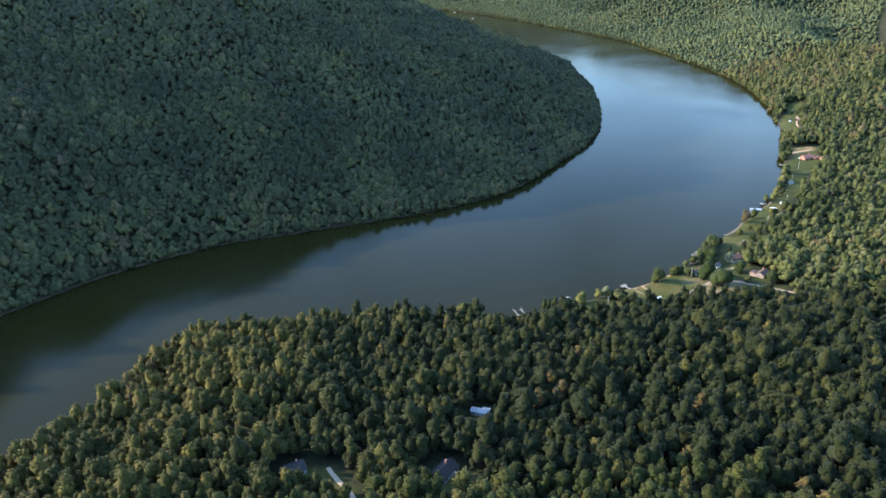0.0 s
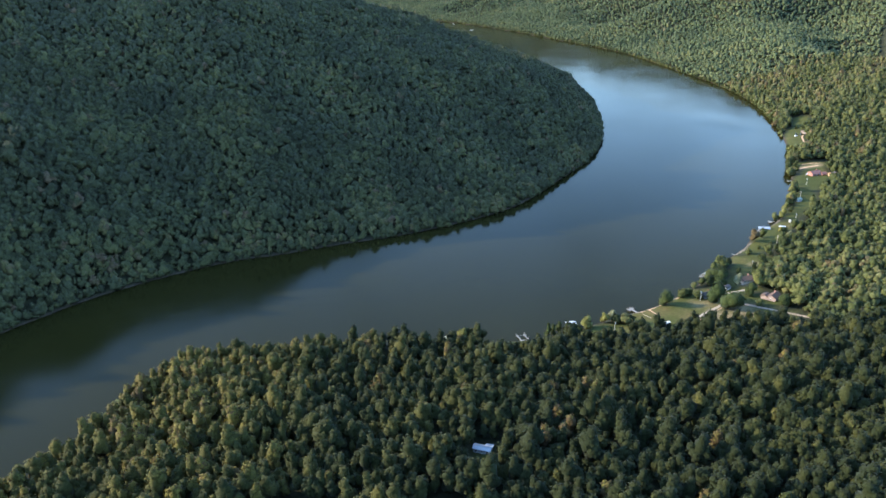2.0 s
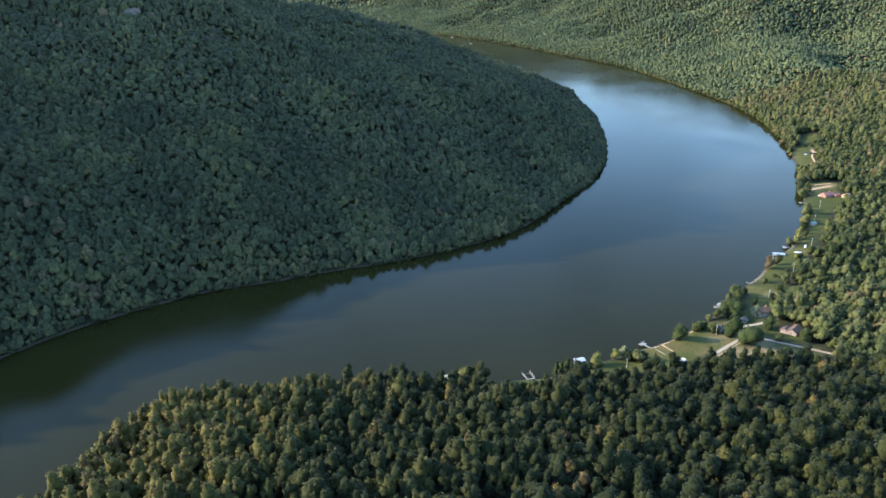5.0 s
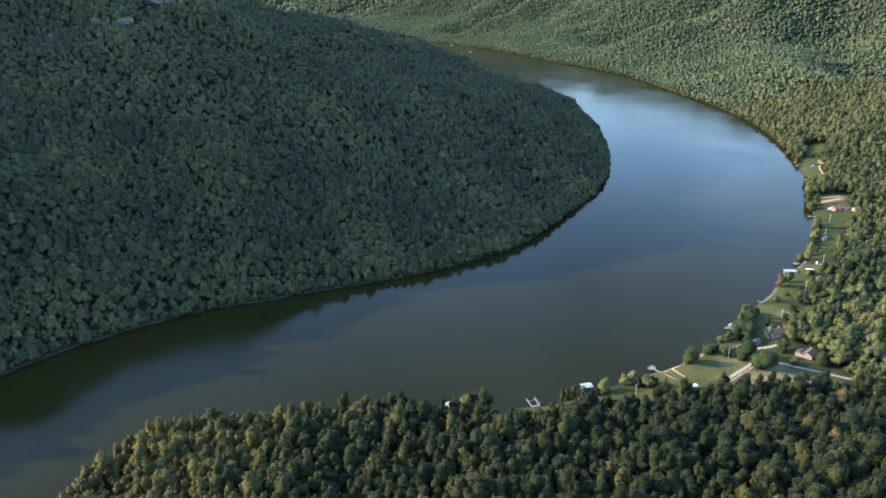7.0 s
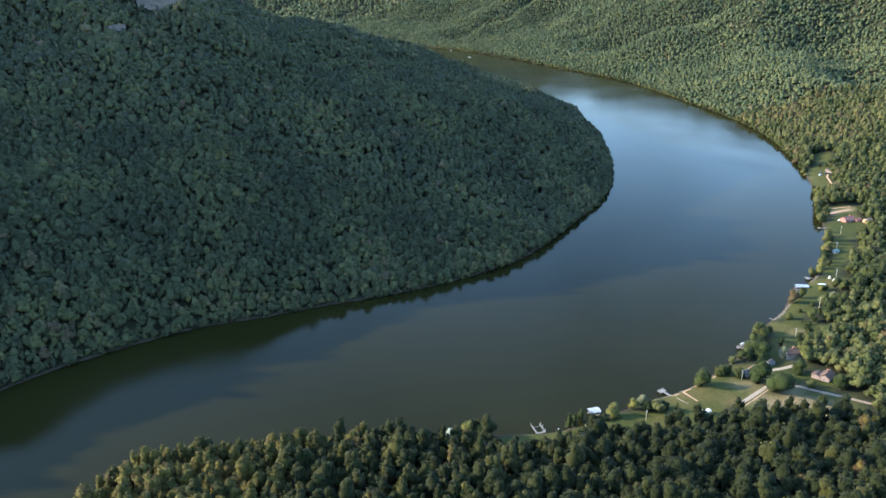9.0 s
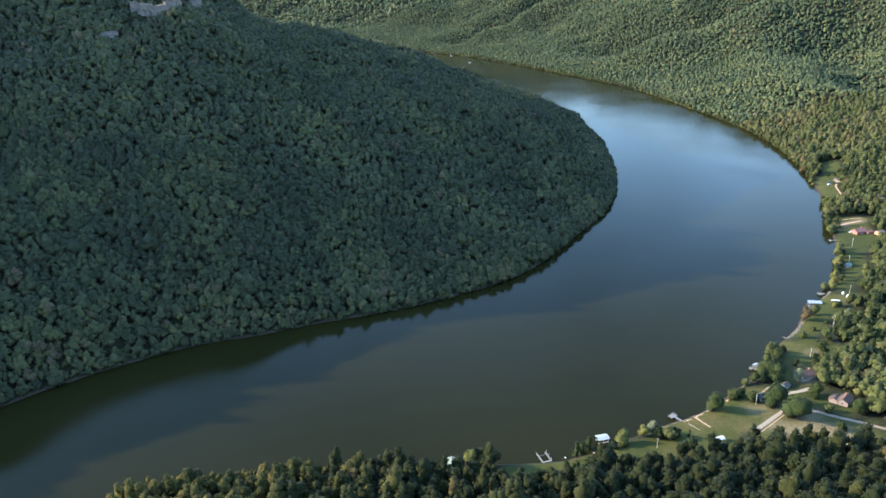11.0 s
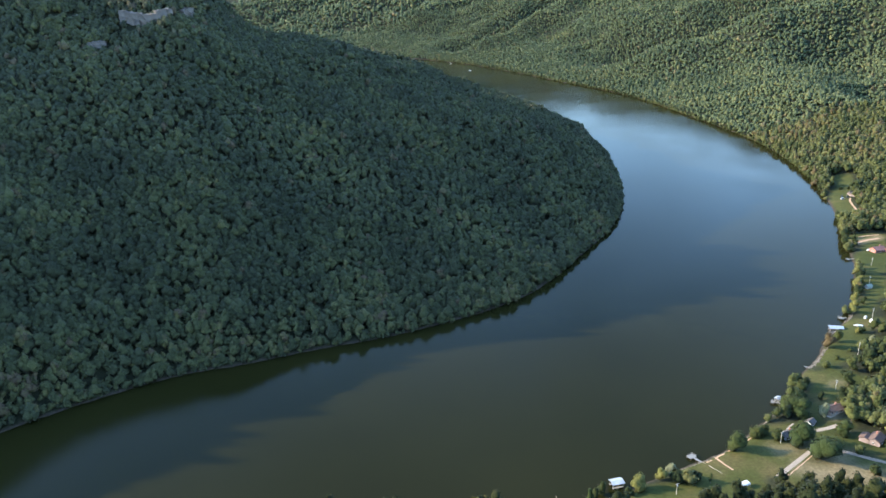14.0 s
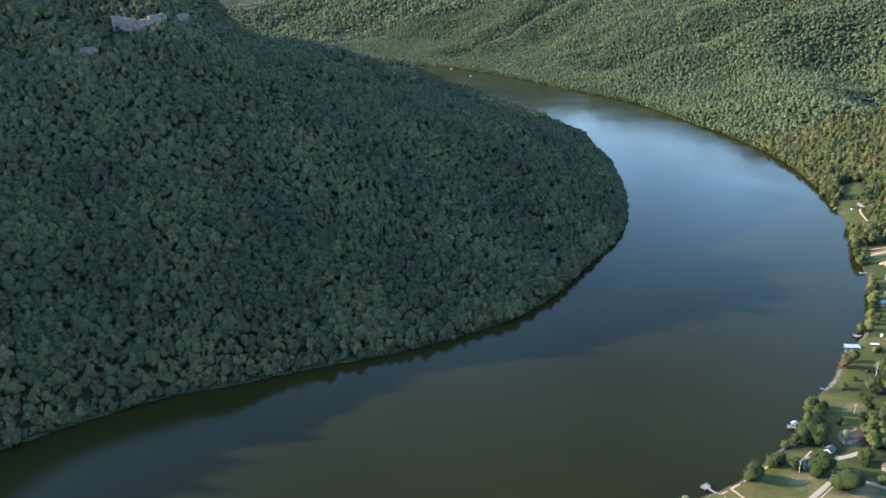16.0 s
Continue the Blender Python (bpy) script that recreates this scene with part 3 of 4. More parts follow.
M_WHITE = plain("white_paint", (0.52, 0.51, 0.48), 0.5, 0.8, 0.12)
M_METAL = plain("pale_roof_metal", (0.36, 0.37, 0.38), 0.5, 0.5, 0.15, 0.3)
M_GREYMETAL = plain("grey_roof_metal", (0.34, 0.37, 0.42), 0.4, 0.5, 0.15, 0.3)
M_TEAL = plain("pale_green_roof_metal", (0.21, 0.235, 0.175), 0.7, 0.5, 0.15, 0.1)
M_SHINGLE = plain("grey_shingles", (0.10, 0.085, 0.075), 0.9, 1.2, 0.3, bump=0.4)
M_DARKSHINGLE = plain("dark_shingles", (0.034, 0.031, 0.029), 0.98, 1.2, 0.3, bump=0.4)
M_REDROOF = plain("red_brown_shingles", (0.20, 0.095, 0.078), 0.9, 1.2, 0.3, bump=0.4)
M_TANROOF = plain("tan_shingles", (0.24, 0.17, 0.13), 0.9, 1.2, 0.3, bump=0.4)
M_BROWNROOF = plain("brown_shingles", (0.115, 0.072, 0.052), 0.95, 1.2, 0.3, bump=0.4)
M_PINKWALL = plain("pale_pink_siding", (0.225, 0.170, 0.148), 0.75, 0.7, 0.12)
M_GREYWALL = plain("grey_siding", (0.36, 0.36, 0.35), 0.75, 0.7, 0.15)
M_TANWALL = plain("tan_siding", (0.48, 0.36, 0.27), 0.75, 0.7, 0.15)
M_ORANGE = plain("orange_siding", (0.40, 0.23, 0.14), 0.75, 0.7, 0.15)
M_BRICK = plain("chimney_brick", (0.28, 0.13, 0.10), 0.9, 2.5, 0.3)
M_WOOD = plain("weathered_wood", (0.36, 0.31, 0.26), 0.85, 1.2, 0.3)
M_PALEWOOD = plain("bleached_dock_wood", (0.215, 0.20, 0.175), 0.8, 1.2, 0.2)
M_DARKWOOD = plain("dark_wet_wood", (0.10, 0.08, 0.065), 0.8, 1.2, 0.3)
M_POLE = plain("pole_wood", (0.42, 0.38, 0.33), 0.85, 1.0, 0.25)
M_CONCRETE = plain("pale_concrete", (0.26, 0.21, 0.155), 0.85, 0.4, 0.2)
M_GRAVEL = plain("gravel_road", (0.20, 0.152, 0.108), 0.95, 0.5, 0.28, bump=0.4)
M_DIRT = plain("orange_dirt", (0.36, 0.23, 0.14), 0.95, 0.5, 0.25, bump=0.3)
M_TRACK = plain("tan_track", (0.30, 0.24, 0.17), 0.95, 0.4, 0.3, bump=0.3)
M_STONE = plain("shore_stone", (0.135, 0.115, 0.092), 0.9, 0.8, 0.3, bump=0.4)
M_CLIFF = plain("pale_cliff_rock", (0.122, 0.104, 0.089), 0.9, 0.12, 0.38, bump=0.6)
M_PLASTIC = plain("white_hull", (0.66, 0.66, 0.64), 0.25, 0.8, 0.06, spec=0.5)
M_CARWHITE = plain("white_car_paint", (0.72, 0.72, 0.72), 0.25, 0.8, 0.05, spec=0.5)
M_CARDARK = plain("dark_car_paint", (0.04, 0.045, 0.055), 0.25, 0.8, 0.1, spec=0.5)
M_GLASS = plain("dark_window_glass", (0.03, 0.035, 0.04), 0.08, 0.8, 0.1, spec=0.6)
M_RUBBER = plain("tyre_rubber", (0.025, 0.025, 0.025), 0.85, 2.0, 0.2)


# ---------------------------------------------------------------- roads and paths
def strip(name, label, points, width, mat, lift=0.07, category="road"):
    line = curve_through(points, 1.5)
    t = np.gradient(line, axis=0)
    t /= np.linalg.norm(t, axis=1)[:, None]
    n = np.column_stack([-t[:, 1], t[:, 0]])
    rng = np.random.default_rng(len(name) + len(line))
    rows = []
    for k in range(5):
        s = (k / 4 - 0.5) * width
        e = rng.uniform(-0.18, 0.18, len(line)) if k in (0, 4) else 0
        p = line + n * (s + e * np.ones(len(line)))[:, None]
        top = lift if k not in (0, 4) else -0.1
        rows.append(np.column_stack([p, [max(gz(*a) for a in (q, q + 0.6, q - 0.6)) + top for q in p]]))
    v = np.stack(rows, 1)
    i = np.arange(v.shape[0] * 5).reshape(-1, 5)
    f = np.stack([i[:-1, :-1], i[:-1, 1:], i[1:, 1:], i[1:, :-1]], -1).reshape(-1, 4)
    return tagged(new(name, mesh_from(name, v.reshape(-1, 3), f, mat, True)), label, category, kind="structure")


strip("driveway", "pale concrete driveway running down across the lawn", [(185, 472.5), (198, 482), (213, 493)], 3.6, M_CONCRETE)
strip("footpath", "worn reddish wheel rut beside the driveway", [(189.5, 472), (201, 480.5), (212, 489)], 0.9, M_DIRT, category="path")
strip("road", "pale gravel lane winding behind the lawns into the trees", [(214, 496), (229, 492), (240, 484), (255, 473), (275, 455)], 3.6, M_GRAVEL, 0.11)
strip("driveway", "short white concrete parking pad by the trees", [(222, 512.5), (233, 514), (243, 517)], 4.2, M_CONCRETE)
strip("driveway", "narrow white concrete ramp behind the round tree", [(211, 516), (214.5, 519.2), (218, 522)], 1.6, M_CONCRETE)
strip("footpath", "narrow worn orange dirt path to the water", [(160, 496), (160.4, 492), (161.5, 488), (164.5, 481)], 1.4, M_DIRT, category="path")
strip("footpath", "bare orange earth along the lawn's water edge", [(153, 489.5), (160, 493.6), (167, 498), (176, 503.5), (184, 508.6), (192, 514.6)], 1.5, M_DIRT, category="path")
strip("footpath", "faint narrow pale path across the grass", [(151.5, 490.5), (154, 485), (157.5, 478.5)], 0.7, M_CONCRETE, category="path")
strip("road", "bare orange-brown dirt yard behind the trees", [(430, 822), (441, 827), (456, 830)], 3.6, M_DIRT)
strip("road", "second pale dirt strip along the wood's edge", [(440, 838), (450, 840), (462, 840)], 2.4, M_DIRT)
strip("road", "pale dirt drive curving past the house", [(504, 966), (498, 956), (493, 942), (487, 923)], 2.4, M_DIRT)
strip("road", "rutted tan earth track between the trees", [(-52, 282), (-46, 272), (-39, 262), (-33, 248), (-20, 228)], 3.0, M_TRACK)
strip("footpath", "brown earth pad beside the house", [(241, 526), (249, 530)], 4.0, M_TRACK, category="path")


# ---------------------------------------------------------------- houses
def house(x, y, turn, long, wide, wall, rise, m_wall, m_roof, label, chimney=True, windows=3, name="house", wing=None, group=""):
    """A gabled house with the ridge along its own x axis."""
    z = min(gz(x + a, y + b) for a in (-2, 2) for b in (-2, 2))
    h = thing(name, x, y, z - 0.15, turn, label, name.replace("_", " "), group)

    def shell(w_long, w_wide, ox, oy, walls_h, roof_h):
        bm = B()
        box(bm, ox, oy, walls_h / 2, w_long, w_wide, walls_h)
        for s in (-1, 1):
            gable = [bm.verts.new((ox + s * w_long / 2, oy - w_wide / 2, walls_h)), bm.verts.new((ox + s * w_long / 2, oy + w_wide / 2, walls_h)),
                     bm.verts.new((ox + s * w_long / 2, oy, walls_h + roof_h))]
            inner_v = [bm.verts.new(v.co - Vector((s * 0.2, 0, 0))) for v in gable]
            bm.faces.new(gable)
            bm.faces.new(inner_v[::-1])
            for a in range(3):
                bm.faces.new((gable[a], gable[(a + 1) % 3], inner_v[(a + 1) % 3], inner_v[a]))
        part("wall", bm, m_wall, h)
        half, over = w_wide / 2 + 0.5, w_long / 2 + 0.45
        k = roof_h / (w_wide / 2)
        for s in (-1, 1):
            bm = B()
            low, top = walls_h - 0.5 * k, walls_h + roof_h
            pts = [(s * half, low + 0.06), (0, top + 0.06), (0, top + 0.24), (s * half, low + 0.24)]
            v = [[bm.verts.new((ox + e * over, oy + a, b)) for a, b in pts] for e in (-1, 1)]
            bm.faces.new(v[0])
            bm.faces.new(v[1][::-1])
            for i in range(4):
                bm.faces.new((v[0][i], v[1][i], v[1][(i + 1) % 4], v[0][(i + 1) % 4]))
            part("roof", bm, m_roof, h)
        bm = B()
        box(bm, ox, oy, walls_h + roof_h + 0.27, over * 2, 0.35, 0.1)
        part("ridge_cap", bm, m_roof, h)

    shell(long, wide, 0, 0, wall, rise)
    if wing:
        wl, ww, ox, oy = wing
        shell(wl, ww, ox, oy, wall * 0.85, rise * 0.6)
    if chimney:
        bm = B()
        box(bm, long * 0.22, wide * 0.12, wall + rise * 0.9, 0.8, 0.7, rise * 0.9 + 0.9)
        box(bm, long * 0.22, wide * 0.12, wall + rise * 1.35 + 0.5, 0.98, 0.88, 0.15)
        part("chimney", bm, M_BRICK, h)
    for s in (-1, 1):
        for k in range(windows):
            wx = (k + 0.5) / windows * long - long / 2
            door = s < 0 and k == windows // 2
            bm = B()
            box(bm, wx, s * (wide / 2 + 0.03), 1.05 if door else wall * 0.56, 1.05 if door else 1.3, 0.1, 2.1 if door else 1.15)
            f = part("door" if door else "window", bm, M_WHITE, h)
            bm = B()
            box(bm, wx, s * (wide / 2 + 0.085), 1.45 if door else wall * 0.56, 0.6 if door else 1.08, 0.04, 0.8 if door else 0.93)
            part("pane", bm, M_GLASS, f)
    for s in (-1, 1):
        bm = B()
        box(bm, s * (long / 2 + 0.03), 0, wall * 0.56, 0.1, 1.3, 1.15)
        f = part("window", bm, M_WHITE, h)
        bm = B()
        box(bm, s * (long / 2 + 0.085), 0, wall * 0.56, 0.04, 1.08, 0.93)
        part("pane", bm, M_GLASS, f)
    return h


house(253.5, 498, 42, 9.5, 6.4, 2.8, 1.9, M_PINKWALL, M_BROWNROOF, "pale pink house with brown shingled gable roofs", wing=(6, 5, -2, 5))
house(208, 509, 20, 8, 5.5, 2.5, 1.7, M_GREYWALL, M_SHINGLE, "small grey cottage half hidden behind round trees")
house(227, 520, 35, 5.0, 4.0, 2.2, 1.4, M_GREYWALL, M_SHINGLE, "small grey shed with a grey shingled roof", False, 1, "shed")
house(247, 532, 15, 10, 6.5, 2.7, 1.8, M_TANWALL, M_BROWNROOF, "tan house with a brown roof under tall trees")
house(434, 796, 15, 12, 7.5, 3.0, 2.2, M_BRICK, M_REDROOF, "red brick house with a red-brown roof beside a lawn", wing=(6, 5, 8, -4))
house(450, 788, 20, 7, 6, 2.8, 1.6, M_ORANGE, M_TANROOF, "orange-brown garage at the edge of the wood", False, 1, "garage")
house(512, 974, 40, 9, 6.5, 2.8, 1.8, M_PINKWALL, M_SHINGLE, "pale house with grey roofs on the far lawn", wing=(5, 4.5, 3, 5))
house(377, 714, 10, 4.5, 3.6, 2.4, 1.2, M_WHITE, M_TEAL, "little white shed with a pale green roof by the hedge", False, 1, "shed")
house(24, 319, -22, 8.6, 3.6, 2.6, 0.7, M_GREYWALL, M_METAL, "long house with a pale metal roof in a forest clearing", False, 3, wing=(3.2, 2.6, 2.8, 2.6))
house(4, 273, 55, 12, 8, 3.0, 2.2, M_GREYWALL, M_DARKSHINGLE, "dark-roofed house among the near trees")
house(-68, 279, 30, 11, 7.5, 2.9, 2.0, M_GREYWALL, M_DARKSHINGLE, "low dark-roofed house half hidden in the wood")
house(27, 438, 5, 10, 7, 2.9, 2.0, M_GREYWALL, M_DARKSHINGLE, "dark-roofed house in the trees above the shore")
house(234, 454, 25, 9, 6.5, 2.8, 1.8, M_GREYWALL, M_DARKSHINGLE, "dark grey house at the edge of the wood")


# ---------------------------------------------------------------- docks and boats
def deck(bm_parent, name, x0, x1, y0, y1, z, mat, planks):
    """Deck boards across x, each a board of its own, over two bearers."""
    bm = B()
    for yy in (y0 + 0.2, y1 - 0.2):
        box(bm, (x0 + x1) / 2, yy, z - 0.14, x1 - x0, 0.12, 0.18)
    frame_part = part(name, bm, M_DARKWOOD, bm_parent)
    step = (x1 - x0) / planks
    for k in range(planks):
        bm = B()
        box(bm, x0 + (k + 0.5) * step, (y0 + y1) / 2, z, step * 0.93, y1 - y0, 0.06)
        part("plank", bm, mat, frame_part)
    return frame_part


def posts(owner, spots, z0, z1, r=0.11, mat=None):
    for a, b in spots:
        part("post", rod(B(), (a, b, z0), (a, b, z1), r), mat or M_DARKWOOD, owner)


def t_dock(x, y, turn, walk_long, walk_wide, head_long, head_wide, label):
    """A jetty: walkway from the shore along +x, a cross deck at its end."""
    d = thing("dock", x, y, 0, turn, label, "dock")
    deck(d, "walkway", 0, walk_long, -walk_wide / 2, walk_wide / 2, 1.15, M_PALEWOOD, max(4, int(walk_long / 0.6)))
    if head_long:
        deck(d, "platform", walk_long, walk_long + head_wide, -head_long / 2, head_long / 2, 1.05, M_PALEWOOD, max(4, int(head_wide / 0.5)))
        e = walk_long + head_wide
        posts(d, [(walk_long + 0.2, -head_long / 2 + 0.2), (walk_long + 0.2, head_long / 2 - 0.2), (e - 0.2, -head_long / 2 + 0.2), (e - 0.2, head_long / 2 - 0.2)], -2.5, 1.85)
        bm = B()
        for s in (-1, 1):
            box(bm, walk_long + head_wide / 2, s * (head_long / 2 - 0.08), 1.75, head_wide, 0.08, 0.1)
        box(bm, e - 0.08, 0, 1.75, 0.08, head_long, 0.1)
        part("rail", bm, M_PALEWOOD, d)
    posts(d, [(walk_long * k / 3, s * walk_wide / 2) for k in (1, 2) for s in (-1, 1)], -2.5, 1.0)
    return d


def boathouse(x, y, turn, long, wide, m_roof, label, walkway=5.0, eave=3.2):
    """An open boat shelter on posts with a low gabled metal roof; its walkway runs to the shore along -x."""
    d = thing("boathouse", x, y, 0, turn, label, "boathouse")
    posts(d, [(a * (long / 2 - 0.3), b * (wide / 2 - 0.3)) for a in (-1, 0, 1) for b in (-1, 1)], -2.5, eave + 0.1, 0.13, M_WOOD)
    for s in (-1, 1):
        deck(d, "side_deck", -long / 2, long / 2, s * (wide / 2 - 0.55) - 0.5, s * (wide / 2 - 0.55) + 0.5, 0.7, M_PALEWOOD, 12)
    for s in (-1, 1):
        bm = B()
        e, hw = long / 2 + 0.4, wide / 2 + 0.4
        v = [[bm.verts.new((o * e, a, b)) for a, b in ((s * hw, eave), (0, eave + 0.8), (0, eave + 0.9), (s * hw, eave + 0.1))] for o in (-1, 1)]
        bm.faces.new(v[0])
        bm.faces.new(v[1][::-1])
        for i in range(4):
            bm.faces.new((v[0][i], v[1][i], v[1][(i + 1) % 4], v[0][(i + 1) % 4]))
        for k in range(int(long / 0.9)):
            xx = -e + (k + 0.5) * 2 * e / int(long / 0.9)
            rod(bm, (xx, s * hw, eave + 0.13), (xx, 0.02 * s, eave + 0.93), 0.035, sides=4)
        part("roof", bm, m_roof, d)
    for s in (-1, 1):
        bm = B()
        box(bm, 0, s * (wide / 2 - 0.3), eave - 0.05, long, 0.14, 0.2)
        part("beam", bm, M_WOOD, d)
    if walkway:
        deck(d, "walkway", -long / 2 - walkway, -long / 2, -0.6, 0.6, 0.8, M_WOOD, 9)
    return d


def boat_slip(x, y, turn, long, wide, label):
    """A U-shaped floating frame of pale walkways, open to the river along +x."""
    d = thing("boat_slip", x, y, 0, turn, label, "dock")
    for s in (-1, 1):
        deck(d, "side_deck", 0, long, s * wide / 2 - 0.45, s * wide / 2 + 0.45, 0.6, M_PALEWOOD, 11)
    deck(d, "back_deck", -1.2, -0.05, -wide / 2 - 0.45, wide / 2 + 0.45, 0.6, M_PALEWOOD, 3)
    posts(d, [(a, s * (wide / 2 + 0.55)) for a in (0.3, long * 0.5, long - 0.3) for s in (-1, 1)], -2.5, 2.2, 0.12, M_WOOD)
    bm = B()
    box(bm, long * 0.45, 0, 2.15, 0.14, wide + 1.2, 0.14)
    part("beam", bm, M_PALEWOOD, d)
    return d


def boat(x, y, z, turn, long, label, mat=None, canopy=False):
    d = thing("boat", x, y, z, turn, label, "boat", "boats")
    bm = B()
    w = long * 0.17
    rings = []
    for t, half, keel in ((-0.5, 0.85, 0.05), (-0.2, 1.0, 0.0), (0.15, 0.95, 0.0), (0.38, 0.55, 0.12), (0.5, 0.04, 0.4)):
        rings.append([bm.verts.new((t * long, s * w * half * k, zz)) for s, k, zz in ((-1, 1.0, 0.95), (-1, 0.8, 0.35), (0, 0, keel), (1, 0.8, 0.35), (1, 1.0, 0.95), (1, 0.82, 0.95), (0, 0, 0.55), (-1, 0.82, 0.95))])
    for a, b in zip(rings, rings[1:]):
        for i in range(8):
            bm.faces.new((a[i], a[(i + 1) % 8], b[(i + 1) % 8], b[i]))
    bm.faces.new(rings[0])
    bm.faces.new(rings[-1][::-1])
    part("hull", bm, mat or M_PLASTIC, d)
    part("engine", box(B(), -0.52 * long, 0, 0.9, 0.45, 0.4, 0.9, bevel=0.08), M_CARDARK, d)
    bm = B()
    box(bm, 0.02 * long, 0, 1.05, 0.7, w * 1.1, 0.5, bevel=0.06)
    part("console", bm, M_PLASTIC, d)
    if canopy:
        part("canopy", box(B(), -0.05 * long, 0, 2.5, long * 0.5, w * 1.9, 0.12, bevel=0.05), M_WHITE, d)
        posts(d, [(-0.05 * long + a * long * 0.22, b * w * 0.85) for a in (-1, 1) for b in (-1, 1)], 0.9, 2.5, 0.03, M_METAL)
    return d


boat_slip(64, 459.5, 105, 7.5, 5.0, "white-edged open boat slip with pale walkways")
boathouse(99, 475.5, 12, 6.4, 4.6, M_METAL, "open boathouse on posts with a pale metal roof", 0)
t_dock(151.2, 491.4, 122, 5.4, 1.4, 5.0, 3.2, "pale wooden jetty with a square railed platform")
boathouse(222.4, 551.2, 35, 3.5, 2.6, M_METAL, "small white-roofed boat shelter by a dark tree", 0, 2.2)
t_dock(223.0, 546.6, 150, 4.5, 1.2, 3.2, 2.0, "small low grey jetty beside the boat shelter")
t_dock(264, 588, 140, 5.5, 0.8, 0, 0, "thin dark single-plank jetty over the rocks")
boathouse(310.5, 643.5, 168, 9.5, 4.8, M_GREYMETAL, "long open boathouse with a grey metal roof", 0)
boat_slip(311.5, 636.6, 168, 8.5, 3.6, "pale timber boat slip beside the boathouse")
t_dock(330, 663, 178, 3.0, 1.1, 4.2, 3.2, "low dark floating dock by a sandy landing")
t_dock(410, 784, 176, 9.5, 1.3, 3.6, 2.4, "long pale jetty reaching out from the far lawn")
boathouse(11, 459, 85, 6.0, 4.4, M_TEAL, "pale green roofed boathouse under the shore trees", 3.0)
boat(75, 462.2, gz(75, 462.2) - 0.05, 30, 4.2, "small white skiff pulled up on the bank")
boat(328, 644.5, gz(328, 644.5) + 0.05, 165, 6.4, "white motorboat parked on the grass")
boat(155, 2365, -0.3, 20, 10.0, "distant white motorboat on the river", canopy=True)
boat(108, 2565, -0.3, 20, 9.0, "distant white motorboat on the far reach", canopy=True)


# ---------------------------------------------------------------- yard things
def utility_pole(x, y, high, label, arms=1):
    p = thing("utility_pole", x, y, gz(x, y) - 0.2, 15, label, "pole", "poles by the lawns")
    part("pole", rod(B(), (0, 0, 0), (0, 0, high), 0.17, 0.11), M_POLE, p)
    for k in range(arms):
        part("crossarm", box(B(), 0, 0, high - 0.5 - k * 0.8, 2.0, 0.12, 0.14), M_POLE, p)
    part("transformer", rod(B(), (0.35, 0, high - 2.2), (0.35, 0, high - 1.3), 0.24), M_METAL, p, "grey metal transformer can")
    for s in (-0.85, 0.85):
        part("insulator", rod(B(), (s, 0, high - 0.43), (s, 0, high - 0.2), 0.06, 0.04), M_WHITE, p)
    return p


for px, py, ph in ((127, 463, 7.5), (201, 503, 8.0), (262, 556, 7.5), (302, 600, 10.0), (345, 655, 9.5), (381, 720, 8.5), (408, 762, 8.5), (9, 266, 7.0)):
    utility_pole(px, py, ph, "weathered wooden utility pole with a crossarm")


def canopy_shelter(x, y, turn, long, wide, label):
    c = thing("canopy_shelter", x, y, gz(x, y), turn, label, "shelter")
    posts(c, [(a * (long / 2 - 0.1), b * (wide / 2 - 0.1)) for a in (-1, 0, 1) for b in (-1, 1)], -0.2, 2.3, 0.05, M_METAL)
    bm = B()
    arc = [(math.cos(math.pi * k / 10) * wide / 2, 2.0 + math.sin(math.pi * k / 10) * 0.75) for k in range(11)]
    ring = arc + [(a * 0.97, b - 0.07) for a, b in arc[::-1]]
    solid(bm, ring, -long / 2, long / 2)
    bm.transform(Matrix.Rotation(math.pi / 2, 4, "Z"))
    part("roof", bm, M_WHITE, c, "white arched cover")
    return c


canopy_shelter(164, 466, 20, 5.0, 3.6, "white arched canopy shelter at the edge of the wood")


def car(x, y, turn, mat, label, tall=1.5):
    c = thing("car", x, y, gz(x, y), turn, label, "car", "parked cars")
    bm = B()
    solid(bm, [(-2.2, 0.35), (2.2, 0.35), (2.25, 0.75), (1.3, 0.95), (-2.15, 0.98)], -0.88, 0.88)
    bmesh.ops.bevel(bm, geom=list(bm.edges), offset=0.07, segments=1, affect="EDGES")
    part("body", bm, mat, c)
    bm = B()
    solid(bm, [(-1.9, 0.95), (1.0, 0.93), (0.35, tall), (-1.6, tall)], -0.76, 0.76)
    part("cabin", bm, M_GLASS, c)
    part("roof", box(B(), -0.62, 0, tall + 0.02, 1.9, 1.45, 0.06, bevel=0.02), mat, c)
    for a in (-1.35, 1.35):
        for b in (-0.85, 0.85):
            w = part("wheel", rod(B(), (a, b - 0.1, 0.33), (a, b + 0.1, 0.33), 0.33, sides=14), M_RUBBER, c)
            part("rim", rod(B(), (a, b - 0.11, 0.33), (a, b + 0.11, 0.33), 0.19, sides=10), M_METAL, w)
    for s in (-0.6, 0.6):
        part("headlight", box(B(), 2.24, s, 0.68, 0.06, 0.32, 0.14), M_WHITE, c)
    return c


